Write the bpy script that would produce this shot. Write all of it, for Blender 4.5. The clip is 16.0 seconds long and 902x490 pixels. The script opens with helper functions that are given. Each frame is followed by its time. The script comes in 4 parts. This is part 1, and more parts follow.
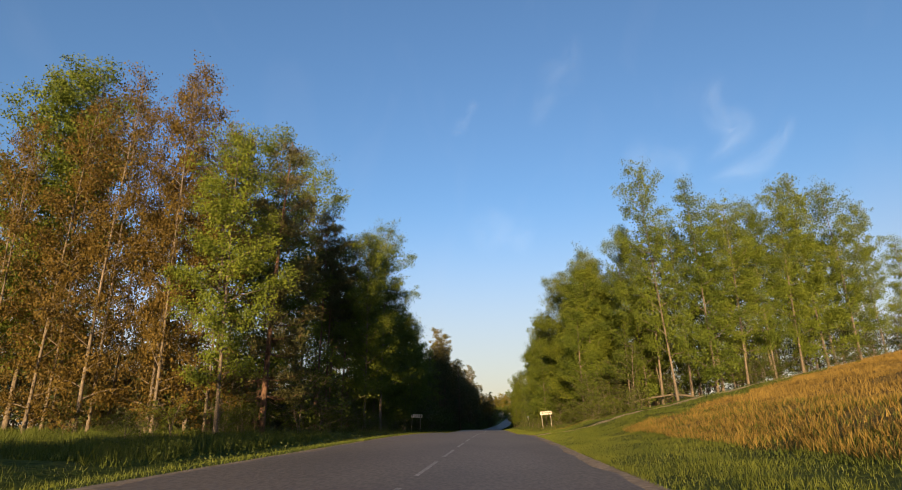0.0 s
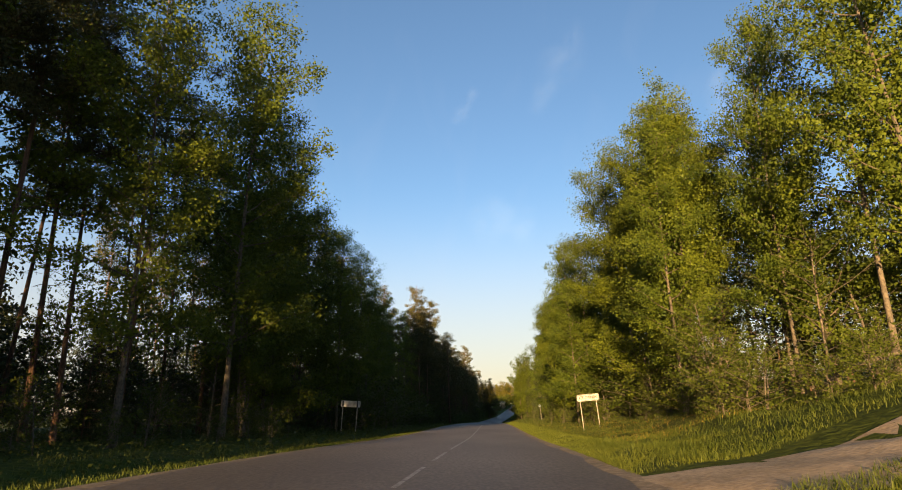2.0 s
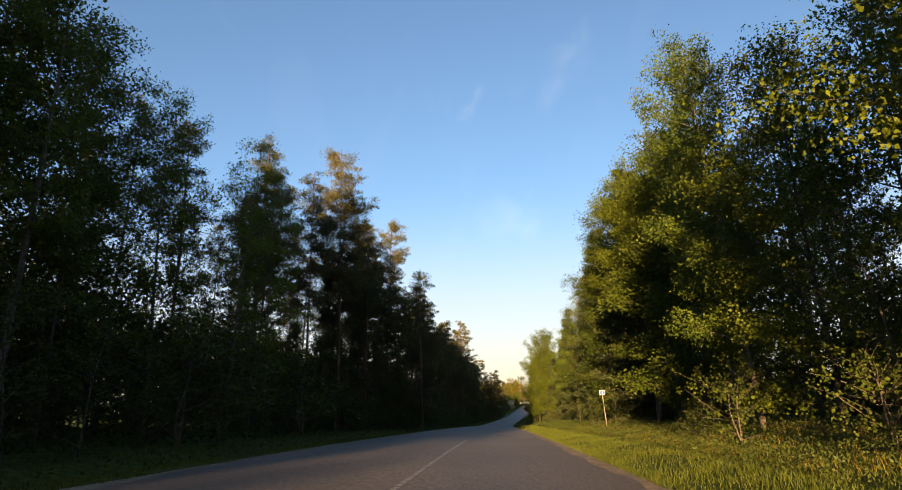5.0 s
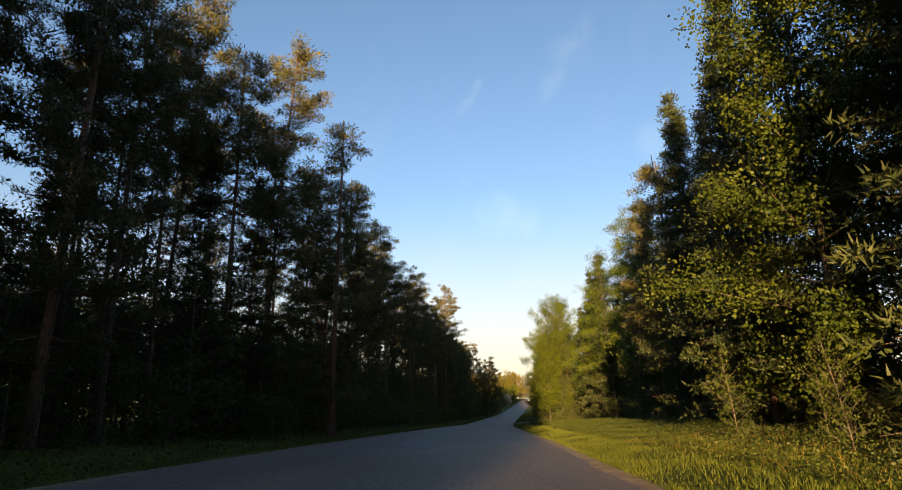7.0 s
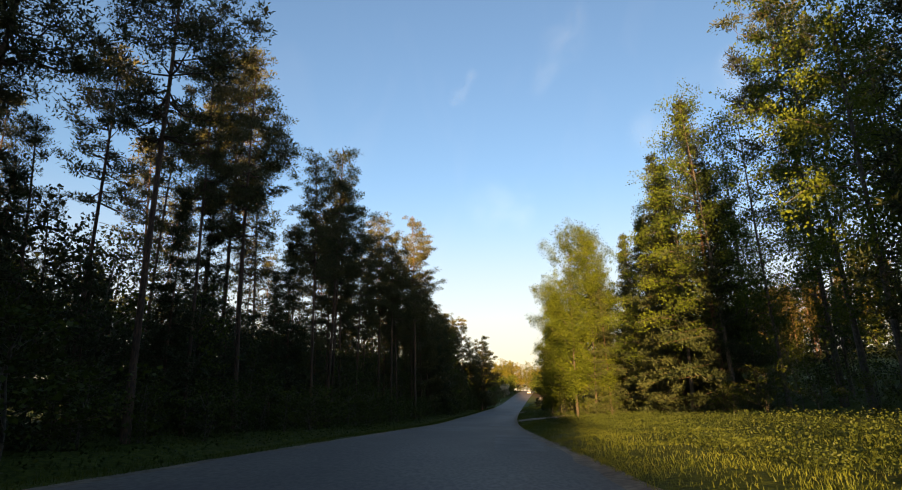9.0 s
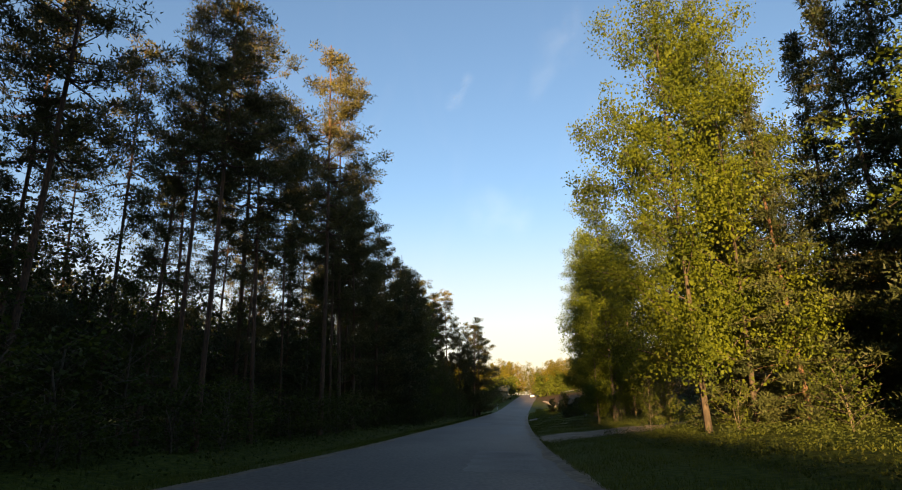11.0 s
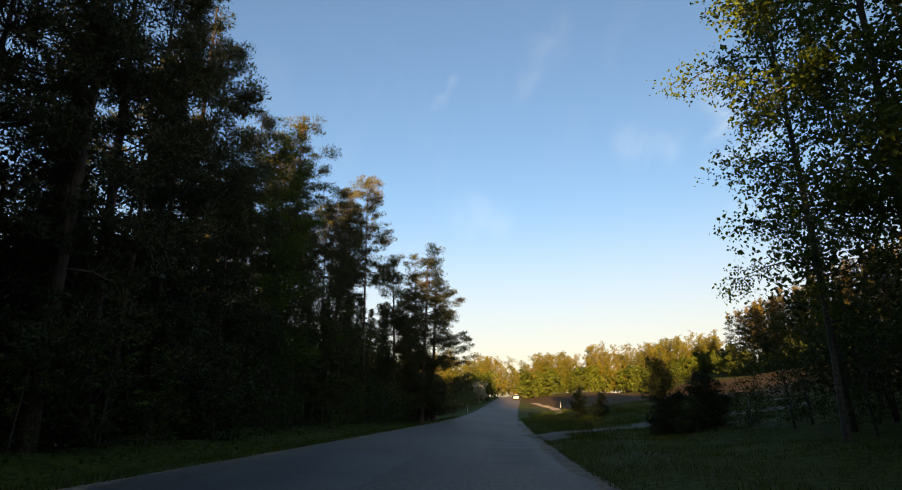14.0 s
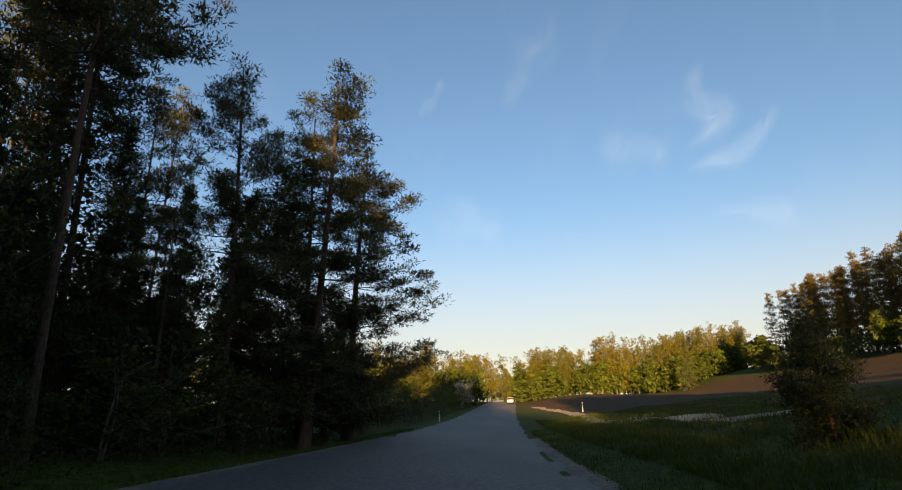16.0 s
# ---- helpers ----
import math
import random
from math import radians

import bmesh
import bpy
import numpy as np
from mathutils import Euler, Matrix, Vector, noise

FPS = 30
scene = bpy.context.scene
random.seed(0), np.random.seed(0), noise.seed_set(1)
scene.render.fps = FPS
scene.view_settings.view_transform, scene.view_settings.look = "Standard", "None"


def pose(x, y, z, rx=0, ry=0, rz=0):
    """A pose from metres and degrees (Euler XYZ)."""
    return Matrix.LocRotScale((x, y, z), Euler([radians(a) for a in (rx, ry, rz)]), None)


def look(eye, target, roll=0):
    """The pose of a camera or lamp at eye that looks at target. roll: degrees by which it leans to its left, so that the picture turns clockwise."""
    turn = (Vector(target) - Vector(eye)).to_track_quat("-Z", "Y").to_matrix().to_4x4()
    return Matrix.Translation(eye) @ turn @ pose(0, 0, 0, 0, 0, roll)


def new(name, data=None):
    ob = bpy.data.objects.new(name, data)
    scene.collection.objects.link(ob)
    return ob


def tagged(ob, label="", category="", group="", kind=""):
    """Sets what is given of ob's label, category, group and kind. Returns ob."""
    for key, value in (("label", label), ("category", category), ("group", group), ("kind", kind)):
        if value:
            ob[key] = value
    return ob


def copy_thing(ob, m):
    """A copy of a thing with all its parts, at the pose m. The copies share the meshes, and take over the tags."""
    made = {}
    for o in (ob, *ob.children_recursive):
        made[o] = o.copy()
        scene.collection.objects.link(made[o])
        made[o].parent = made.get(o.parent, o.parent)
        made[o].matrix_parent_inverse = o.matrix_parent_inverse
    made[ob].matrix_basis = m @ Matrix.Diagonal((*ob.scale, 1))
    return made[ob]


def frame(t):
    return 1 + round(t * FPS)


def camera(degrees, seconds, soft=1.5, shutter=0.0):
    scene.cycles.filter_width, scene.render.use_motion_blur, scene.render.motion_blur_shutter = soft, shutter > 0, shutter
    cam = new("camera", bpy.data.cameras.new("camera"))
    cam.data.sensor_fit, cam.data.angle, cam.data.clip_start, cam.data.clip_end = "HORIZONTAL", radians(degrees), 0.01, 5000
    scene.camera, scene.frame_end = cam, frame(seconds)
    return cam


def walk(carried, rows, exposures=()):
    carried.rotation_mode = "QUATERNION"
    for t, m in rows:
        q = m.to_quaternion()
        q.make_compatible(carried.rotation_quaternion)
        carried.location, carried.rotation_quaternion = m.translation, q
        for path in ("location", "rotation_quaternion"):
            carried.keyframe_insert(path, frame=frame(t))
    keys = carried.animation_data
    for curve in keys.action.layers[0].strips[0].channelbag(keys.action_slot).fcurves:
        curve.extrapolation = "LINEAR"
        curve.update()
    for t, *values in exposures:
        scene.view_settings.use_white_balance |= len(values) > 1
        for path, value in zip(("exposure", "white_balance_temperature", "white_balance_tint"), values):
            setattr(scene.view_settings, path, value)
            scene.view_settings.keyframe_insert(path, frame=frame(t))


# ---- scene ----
cam = camera(76.2, 16.0, soft=1.0)
PATH = [
    (0, (0.000, 0.000, 1.150), (-0.692, 9.508, 4.171), -1.40),
    (0.5, (-0.022, 9.476, 1.273), (-0.735, 18.994, 4.257), -1.03),
    (1, (-0.032, 19.055, 1.385), (-0.725, 28.588, 4.324), -1.19),
    (1.5, (-0.022, 28.689, 1.495), (-0.709, 38.225, 4.428), -1.41),
    (2, (-0.025, 38.384, 1.577), (-0.733, 47.937, 4.449), -1.56),
    (2.5, (-0.073, 48.021, 1.599), (-0.849, 57.576, 4.442), -0.86),
    (3, (-0.152, 57.523, 1.562), (-0.917, 67.072, 4.431), -1.58),
    (3.5, (-0.251, 66.638, 1.457), (-1.054, 76.189, 4.309), -1.49),
    (4, (-0.350, 75.858, 1.364), (-1.144, 85.397, 4.258), -1.56),
    (4.2, (-0.393, 79.606, 1.350), (-1.206, 89.140, 4.255), -1.48),
    (6.3, (-0.957, 119.194, 1.418), (-1.786, 128.730, 4.312), -1.46),
    (6.5, (-1.011, 122.982, 1.413), (-1.798, 132.532, 4.272), -1.72),
    (7, (-1.126, 132.534, 1.381), (-1.908, 142.093, 4.214), -0.78),
    (7.5, (-1.197, 141.790, 1.352), (-1.980, 151.356, 4.160), -0.76),
    (8, (-1.247, 151.161, 1.310), (-1.953, 160.749, 4.065), -1.47),
    (8.2, (-1.261, 154.930, 1.280), (-1.948, 164.528, 3.999), -1.35),
    (10.3, (-1.349, 194.429, 1.070), (-2.058, 204.001, 3.873), -1.31),
    (10.5, (-1.348, 198.204, 1.047), (-2.011, 207.783, 3.842), -1.88),
    (11, (-1.335, 207.632, 0.991), (-1.972, 217.193, 3.851), -1.63),
    (11.5, (-1.313, 216.715, 0.936), (-1.926, 226.270, 3.820), -1.21),
    (12, (-1.248, 225.458, 0.861), (-1.792, 235.004, 3.788), -1.87),
    (12.5, (-1.105, 233.768, 0.834), (-1.598, 243.319, 3.754), -1.80),
    (13, (-0.888, 241.739, 0.885), (-1.338, 251.276, 3.860), -1.15),
    (13.5, (-0.637, 249.564, 0.969), (-1.025, 259.110, 3.921), -0.94),
    (14, (-0.330, 257.600, 1.046), (-0.637, 267.157, 3.975), -0.48),
    (14.5, (0.016, 265.752, 1.133), (-0.228, 275.295, 4.111), -0.76),
    (15, (0.385, 273.968, 1.234), (0.182, 283.508, 4.226), -0.41),
    (15.5, (0.757, 282.000, 1.370), (0.602, 291.526, 4.407), -1.07),
    (16, (1.189, 290.310, 1.507), (1.081, 299.833, 4.556), -1.36),
]
walk(cam, [(t, look(eye, target, roll)) for t, eye, target, roll in PATH],
     [(0, 1.90, 6700, 18), (1.5, 2.07, 7400, 18), (3, 2.28, 7600, 18), (4.2, 2.34, 7600, 19), (7, 2.40, 8050, 20), (11.5, 2.44, 8350, 20), (13.5, 2.37, 8350, 20), (16, 2.12, 8100, 18)])

# ---- world, sun, exposure ----
SUN_EL, SUN_AZ = radians(4.6), radians(5.2)     # low evening sun behind the road's start, a little to its left
world = bpy.data.worlds.new("evening_sky")
scene.world = world
world.use_nodes = True
wn, wl = world.node_tree.nodes, world.node_tree.links
sky = wn.new("ShaderNodeTexSky")
sky.sky_type, sky.sun_disc = "NISHITA", False
sky.sun_elevation, sky.sun_rotation = SUN_EL, math.pi + SUN_AZ
sky.air_density, sky.dust_density, sky.ozone_density = 1.0, 0.6, 3.0
wn["Background"].inputs[1].default_value = 0.094
# thin cirrus, the same all over the sky
tex = wn.new("ShaderNodeTexCoord")
mapping = wn.new("ShaderNodeMapping")
mapping.inputs["Rotation"].default_value = (0.3, 0.9, 0.45)
mapping.inputs["Scale"].default_value = (6.0, 1.5, 2.6)
wisp = wn.new("ShaderNodeTexNoise")
wisp.inputs["Scale"].default_value, wisp.inputs["Detail"].default_value = 1.6, 6.0
wisp.inputs["Distortion"].default_value = 0.8
ramp = wn.new("ShaderNodeValToRGB")
ramp.color_ramp.elements[0].position, ramp.color_ramp.elements[1].position = 0.52, 0.92
ramp.color_ramp.elements[1].color = (0.05, 0.05, 0.05, 1)
mix = wn.new("ShaderNodeMix")
mix.data_type = "RGBA"
mix.inputs[7].default_value = (2.2, 2.3, 2.5, 1)
wl.new(tex.outputs["Generated"], mapping.inputs["Vector"])
wl.new(mapping.outputs[0], wisp.inputs["Vector"])
wl.new(wisp.outputs[0], ramp.inputs[0])
wl.new(ramp.outputs[0], mix.inputs[0])
wl.new(sky.outputs[0], mix.inputs[6])
# evening haze, the same all round the horizon
split = wn.new("ShaderNodeSeparateXYZ")
low = wn.new("ShaderNodeMapRange")
low.interpolation_type = "SMOOTHERSTEP"
for i, v in enumerate((0.0, 0.42, 0.64, 0.0)):
    low.inputs[i + 1].default_value = v
haze = wn.new("ShaderNodeMix")
haze.data_type = "RGBA"
haze.inputs[7].default_value = (2.05, 1.78, 1.5, 1)
wl.new(tex.outputs["Generated"], split.inputs[0])
wl.new(split.outputs[2], low.inputs[0])
wl.new(low.outputs[0], haze.inputs[0])
wl.new(mix.outputs[2], haze.inputs[6])
wl.new(haze.outputs[2], wn["Background"].inputs[0])

sun = new("sun", bpy.data.lights.new("sun", "SUN"))
sun.data.energy, sun.data.angle, sun.data.color = 5.0, radians(0.6), (1.0, 0.68, 0.32)
sun.matrix_world = look((0, 0, 60), (math.sin(SUN_AZ) * 100, math.cos(SUN_AZ) * 100, 60 - math.tan(SUN_EL) * 100))

# ---- materials ----
def material(name, rough=0.8, metal=0.0):
    m = bpy.data.materials.new(name)
    m.use_nodes = True
    b = m.node_tree.nodes["Principled BSDF"]
    b.inputs["Roughness"].default_value, b.inputs["Metallic"].default_value = rough, metal
    return m, m.node_tree.nodes, m.node_tree.links, b


def noisy(name, low, high, scale, rough=0.8, metal=0.0, bump=0.0, coarse=None, stretch=(1, 1, 1), positions=(0.35, 0.68)):
    """A surface of two colours mixed by fine noise, darkened and lightened by a second, coarser one, with relief."""
    m, n, l, b = material(name, rough, metal)
    tc, mp = n.new("ShaderNodeTexCoord"), n.new("ShaderNodeMapping")
    mp.inputs["Scale"].default_value = stretch
    l.new(tc.outputs["Object"], mp.inputs["Vector"])
    fine = n.new("ShaderNodeTexNoise")
    fine.inputs["Scale"].default_value, fine.inputs["Detail"].default_value = scale, 5.0
    l.new(mp.outputs[0], fine.inputs["Vector"])
    r = n.new("ShaderNodeValToRGB")
    r.color_ramp.elements[0].color, r.color_ramp.elements[1].color = (*low, 1), (*high, 1)
    r.color_ramp.elements[0].position, r.color_ramp.elements[1].position = positions
    l.new(fine.outputs[0], r.inputs[0])
    out = r.outputs[0]
    if coarse:
        big = n.new("ShaderNodeTexNoise")
        big.inputs["Scale"].default_value, big.inputs["Detail"].default_value = coarse, 3.0
        l.new(mp.outputs[0], big.inputs["Vector"])
        mm = n.new("ShaderNodeMapRange")
        mm.inputs[1].default_value, mm.inputs[2].default_value, mm.inputs[3].default_value, mm.inputs[4].default_value = 0.3, 0.7, 0.65, 1.3
        l.new(big.outputs[0], mm.inputs[0])
        mul = n.new("ShaderNodeMix")
        mul.data_type, mul.blend_type = "RGBA", "MULTIPLY"
        mul.inputs[0].default_value = 1.0
        l.new(out, mul.inputs[6])
        l.new(mm.outputs[0], mul.inputs[7])
        out = mul.outputs[2]
    l.new(out, b.inputs["Base Color"])
    if bump:
        bp = n.new("ShaderNodeBump")
        bp.inputs["Strength"].default_value, bp.inputs["Distance"].default_value = bump, 0.02
        l.new(fine.outputs[0], bp.inputs["Height"])
        l.new(bp.outputs[0], b.inputs["Normal"])
    return m


def leafy(name, low, high, translucent=0.35, rough=0.55):
    """Leaves: each one its own shade, each tree its own tone, some light let through."""
    m, n, l, b = material(name, rough)
    info, geo = n.new("ShaderNodeObjectInfo"), n.new("ShaderNodeNewGeometry")
    add = n.new("ShaderNodeMath")
    add.operation = "MULTIPLY_ADD"
    add.inputs[1].default_value = 0.38
    half = n.new("ShaderNodeMath")
    half.operation = "MULTIPLY"
    half.inputs[1].default_value = 0.50
    l.new(info.outputs["Random"], half.inputs[0])
    l.new(geo.outputs["Random Per Island"], add.inputs[0])
    tc, clump, tone = n.new("ShaderNodeTexCoord"), n.new("ShaderNodeTexNoise"), n.new("ShaderNodeMapRange")
    clump.inputs["Scale"].default_value, clump.inputs["Detail"].default_value = 0.8, 2.5
    tone.inputs[1].default_value, tone.inputs[2].default_value, tone.inputs[3].default_value, tone.inputs[4].default_value = 0.36, 0.64, -0.22, 0.30
    l.new(tc.outputs["Object"], clump.inputs["Vector"])
    l.new(clump.outputs[0], tone.inputs[0])
    both_tones = n.new("ShaderNodeMath")
    both_tones.operation = "ADD"
    l.new(half.outputs[0], both_tones.inputs[0])
    l.new(tone.outputs[0], both_tones.inputs[1])
    l.new(both_tones.outputs[0], add.inputs[2])
    r = n.new("ShaderNodeValToRGB")
    r.color_ramp.elements[0].color, r.color_ramp.elements[1].color = (*low, 1), (*high, 1)
    l.new(add.outputs[0], r.inputs[0])
    l.new(r.outputs[0], b.inputs["Base Color"])
    b.inputs["Specular IOR Level"].default_value = 0.12
    t = n.new("ShaderNodeBsdfTranslucent")
    l.new(r.outputs[0], t.inputs["Color"])
    mx = n.new("ShaderNodeMixShader")
    mx.inputs[0].default_value = translucent
    l.new(b.outputs[0], mx.inputs[1])
    l.new(t.outputs[0], mx.inputs[2])
    l.new(mx.outputs[0], n["Material Output"].inputs["Surface"])
    return m


LEAF = leafy("broad_leaves", (0.030, 0.050, 0.008), (0.102, 0.130, 0.014))
LEAF_ASPEN = leafy("aspen_leaves", (0.033, 0.058, 0.010), (0.110, 0.146, 0.018))
LEAF_RUST = leafy("rusty_leaves", (0.038, 0.028, 0.007), (0.096, 0.069, 0.014), 0.25)
NEEDLE = leafy("pine_needles", (0.030, 0.042, 0.017), (0.095, 0.086, 0.030), 0.14)
NEEDLE_DARK = leafy("dark_needles_and_shaded_leaves", (0.018, 0.030, 0.013), (0.048, 0.058, 0.021), 0.1)
GRASS = leafy("grass_blades", (0.03, 0.05, 0.009), (0.085, 0.105, 0.018), 0.3)
LEAF_SHADED = leafy("shaded_leaves", (0.024, 0.040, 0.007), (0.072, 0.094, 0.013), 0.3)
LEAF_FAR = leafy("sunset_tinted_leaves", (0.042, 0.058, 0.008), (0.150, 0.122, 0.017))
NEEDLE_FAR = leafy("sunset_tinted_needles", (0.045, 0.042, 0.012), (0.125, 0.090, 0.021), 0.15)
HERB = leafy("herb_leaves", (0.020, 0.034, 0.008), (0.055, 0.072, 0.016), 0.25)
STRAW = leafy("dry_grass", (0.105, 0.074, 0.019), (0.215, 0.152, 0.038), 0.25)
BARK_PINE = noisy("pine_bark", (0.036, 0.022, 0.015), (0.115, 0.062, 0.036), 9.0, 0.9, bump=0.8, coarse=0.6, stretch=(3, 3, 0.6))
BARK_PALE = noisy("pale_bark", (0.035, 0.029, 0.022), (0.115, 0.096, 0.07), 7.0, 0.85, bump=0.5, coarse=0.8, stretch=(2, 2, 1.4))
BARK_DARK = noisy("dark_bark", (0.018, 0.014, 0.010), (0.06, 0.046, 0.033), 8.0, 0.9, bump=0.6, coarse=0.8, stretch=(2, 2, 0.8))
ASPHALT = noisy("worn_asphalt", (0.046, 0.038, 0.031), (0.102, 0.084, 0.067), 14.0, 0.72, bump=0.5, coarse=0.25, stretch=(1, 0.35, 1))
GRAVEL = noisy("gravel_track", (0.21, 0.155, 0.098), (0.37, 0.28, 0.18), 9.0, 0.95, bump=0.7, coarse=0.5)
SHOULDER = noisy("shoulder_grit", (0.085, 0.064, 0.042), (0.20, 0.152, 0.10), 7.0, 0.95, bump=0.7, coarse=0.9)
GRIT = noisy("grey_gravel", (0.055, 0.043, 0.029), (0.115, 0.09, 0.062), 8.0, 0.95, bump=0.7, coarse=0.5)
PAINT = noisy("worn_line_paint", (0.07, 0.067, 0.06), (0.26, 0.25, 0.225), 6.0, 0.7)

# ---- high cirrus ----
def cirrus_material(strength):
    m, n, l, b = material("thin_cirrus", 1.0)
    b.inputs["Base Color"].default_value = (0.42, 0.60, 0.95, 1)
    b.inputs["Specular IOR Level"].default_value = 0.0
    uv, obj = n.new("ShaderNodeUVMap"), n.new("ShaderNodeTexCoord")
    sep = n.new("ShaderNodeSeparateXYZ")
    l.new(uv.outputs[0], sep.inputs[0])
    fade = None
    for axis, soft in ((0, 0.22), (1, 0.5)):
        tri = n.new("ShaderNodeMath")
        tri.operation = "PINGPONG"
        tri.inputs[1].default_value = 0.5
        l.new(sep.outputs[axis], tri.inputs[0])
        rng = n.new("ShaderNodeMapRange")
        rng.interpolation_type = "SMOOTHSTEP"
        rng.inputs[2].default_value = soft
        l.new(tri.outputs[0], rng.inputs[0])
        if fade:
            mul = n.new("ShaderNodeMath")
            mul.operation = "MULTIPLY"
            l.new(fade, mul.inputs[0])
            l.new(rng.outputs[0], mul.inputs[1])
            fade = mul.outputs[0]
        else:
            fade = rng.outputs[0]
    noise = n.new("ShaderNodeTexNoise")
    noise.inputs["Scale"].default_value, noise.inputs["Detail"].default_value, noise.inputs["Distortion"].default_value = 1.0, 6.0, 0.5
    streak = n.new("ShaderNodeMapping")
    streak.inputs["Scale"].default_value = (3.0, 2.2, 1.0)
    wander = n.new("ShaderNodeVectorMath")
    wander.operation = "MULTIPLY_ADD"
    wander.inputs[1].default_value = (0.0007, 0.0007, 0.0007)
    l.new(obj.outputs["Object"], wander.inputs[0])
    l.new(uv.outputs[0], streak.inputs["Vector"])
    l.new(streak.outputs[0], wander.inputs[2])
    l.new(wander.outputs[0], noise.inputs["Vector"])
    veil = n.new("ShaderNodeMapRange")
    for i, v in enumerate((0.36, 0.74, 0.0, strength)):
        veil.inputs[i + 1].default_value = v
    l.new(noise.outputs[0], veil.inputs[0])
    mul = n.new("ShaderNodeMath")
    mul.operation = "MULTIPLY"
    l.new(fade, mul.inputs[0])
    l.new(veil.outputs[0], mul.inputs[1])
    l.new(mul.outputs[0], b.inputs["Alpha"])
    return m


CIRRUS_MAT, CIRRUS_FAINT = cirrus_material(0.062), cirrus_material(0.036)


def cirrus(points, wide, mat, far=3800.0):
    """A thin curved streak of cloud high over the far country."""
    p = np.array(points, float)
    i = np.linspace(0, 1, len(p))
    t = np.linspace(0, 1, 33)
    d = np.stack([np.interp(t, i, p[:, k]) for k in range(3)], -1)
    for _ in range(8):
        d[1:-1] = (d[:-2] + 2 * d[1:-1] + d[2:]) / 4
    d /= np.linalg.norm(d, axis=1, keepdims=True)
    side = np.cross(np.gradient(d, axis=0), d)
    side /= np.linalg.norm(side, axis=1, keepdims=True)
    w = 0.85 * wide * (0.6 + 0.5 * np.sin(t * 3.1) + 0.25 * np.sin(t * 9 + wide * 90))[:, None]
    us = np.linspace(-1, 1, 7)
    verts = np.stack([far * (d + side * w * u) for u in us], 1).reshape(-1, 3) + np.array([0, 274, 1])
    me = bpy.data.meshes.new("cirrus_cloud")
    me.from_pydata(verts.tolist(), [], [(a * 7 + b, a * 7 + b + 1, a * 7 + b + 8, a * 7 + b + 7) for a in range(32) for b in range(6)])
    me.materials.append(mat)
    layer = me.uv_layers.new(name="UVMap")
    for loop in me.loops:
        a, b = divmod(loop.vertex_index, 7)
        layer.data[loop.index].uv = (a / 32, b / 6)
    return tagged(new("backdrop_cloud", me), "thin white wisp of high cirrus cloud", "cloud", "cirrus wisps", "structure")


cirrus([(0.382, 0.753, 0.536), (0.367, 0.781, 0.506), (0.378, 0.796, 0.472), (0.419, 0.787, 0.452), (0.393, 0.816, 0.425), (0.359, 0.839, 0.408)], 0.035, CIRRUS_MAT)
cirrus([(0.473, 0.754, 0.455), (0.466, 0.778, 0.421), (0.443, 0.804, 0.396), (0.402, 0.83, 0.386), (0.36, 0.85, 0.384)], 0.03, CIRRUS_MAT)
cirrus([(0.396, 0.862, 0.316), (0.461, 0.831, 0.31), (0.501, 0.815, 0.291), (0.508, 0.82, 0.262)], 0.035, CIRRUS_FAINT)
cirrus([(0.163, 0.755, 0.635), (0.145, 0.797, 0.586), (0.112, 0.825, 0.554), (0.081, 0.86, 0.503)], 0.045, CIRRUS_FAINT)
cirrus([(-0.012, 0.83, 0.558), (-0.04, 0.852, 0.522), (-0.062, 0.863, 0.502)], 0.02, CIRRUS_FAINT)
cirrus([(-0.053, 0.935, 0.35), (0.026, 0.939, 0.344), (0.086, 0.942, 0.323)], 0.06, CIRRUS_FAINT)
cirrus([(0.228, 0.877, 0.423), (0.297, 0.851, 0.433), (0.356, 0.842, 0.407)], 0.06, CIRRUS_FAINT)

# ---- the lie of the land ----
# along the road: distance y, the driving line's x, the road's height
LINE = [(-900, 0, -12), (-300, 0, -4.0), (-60, 0, -0.65), (0, 0, 0), (19.1, -0.02, 0.23), (38.4, -0.03, 0.43), (57.4, -0.16, 0.40), (75.8, -0.35, 0.21),
        (118.5, -0.95, 0.27), (151.5, -1.26, 0.16), (194, -1.36, -0.07), (233, -1.1, -0.32), (249, -0.64, -0.17), (265, 0, -0.02),
        (290, 1.19, 0.35), (320, 3.05, 0.98), (354, 5.6, 2.3), (397, 9.3, 4.8), (452, 14.7, 8.1), (525, 23.2, 10.5), (660, 44, 11.6), (1100, 134, 14), (4000, 730, 24)]
LY, LX, LZ = (np.array(v, float) for v in zip(*LINE))


def smooth(y, values):
    """Smooth between the rows of LINE."""
    y = np.asarray(y, float)
    slope = np.gradient(values, LY)
    i = np.clip(np.searchsorted(LY, y) - 1, 0, len(LY) - 2)
    w = LY[i + 1] - LY[i]
    s = np.clip((y - LY[i]) / w, 0, 1)
    h00, h10, h01, h11 = 2 * s**3 - 3 * s**2 + 1, s**3 - 2 * s**2 + s, -2 * s**3 + 3 * s**2, s**3 - s**2
    return h00 * values[i] + h10 * w * slope[i] + h01 * values[i + 1] + h11 * w * slope[i + 1]


def step(a, b, v):
    s = np.clip((np.asarray(v, float) - a) / (b - a), 0, 1)
    return s * s * (3 - 2 * s)


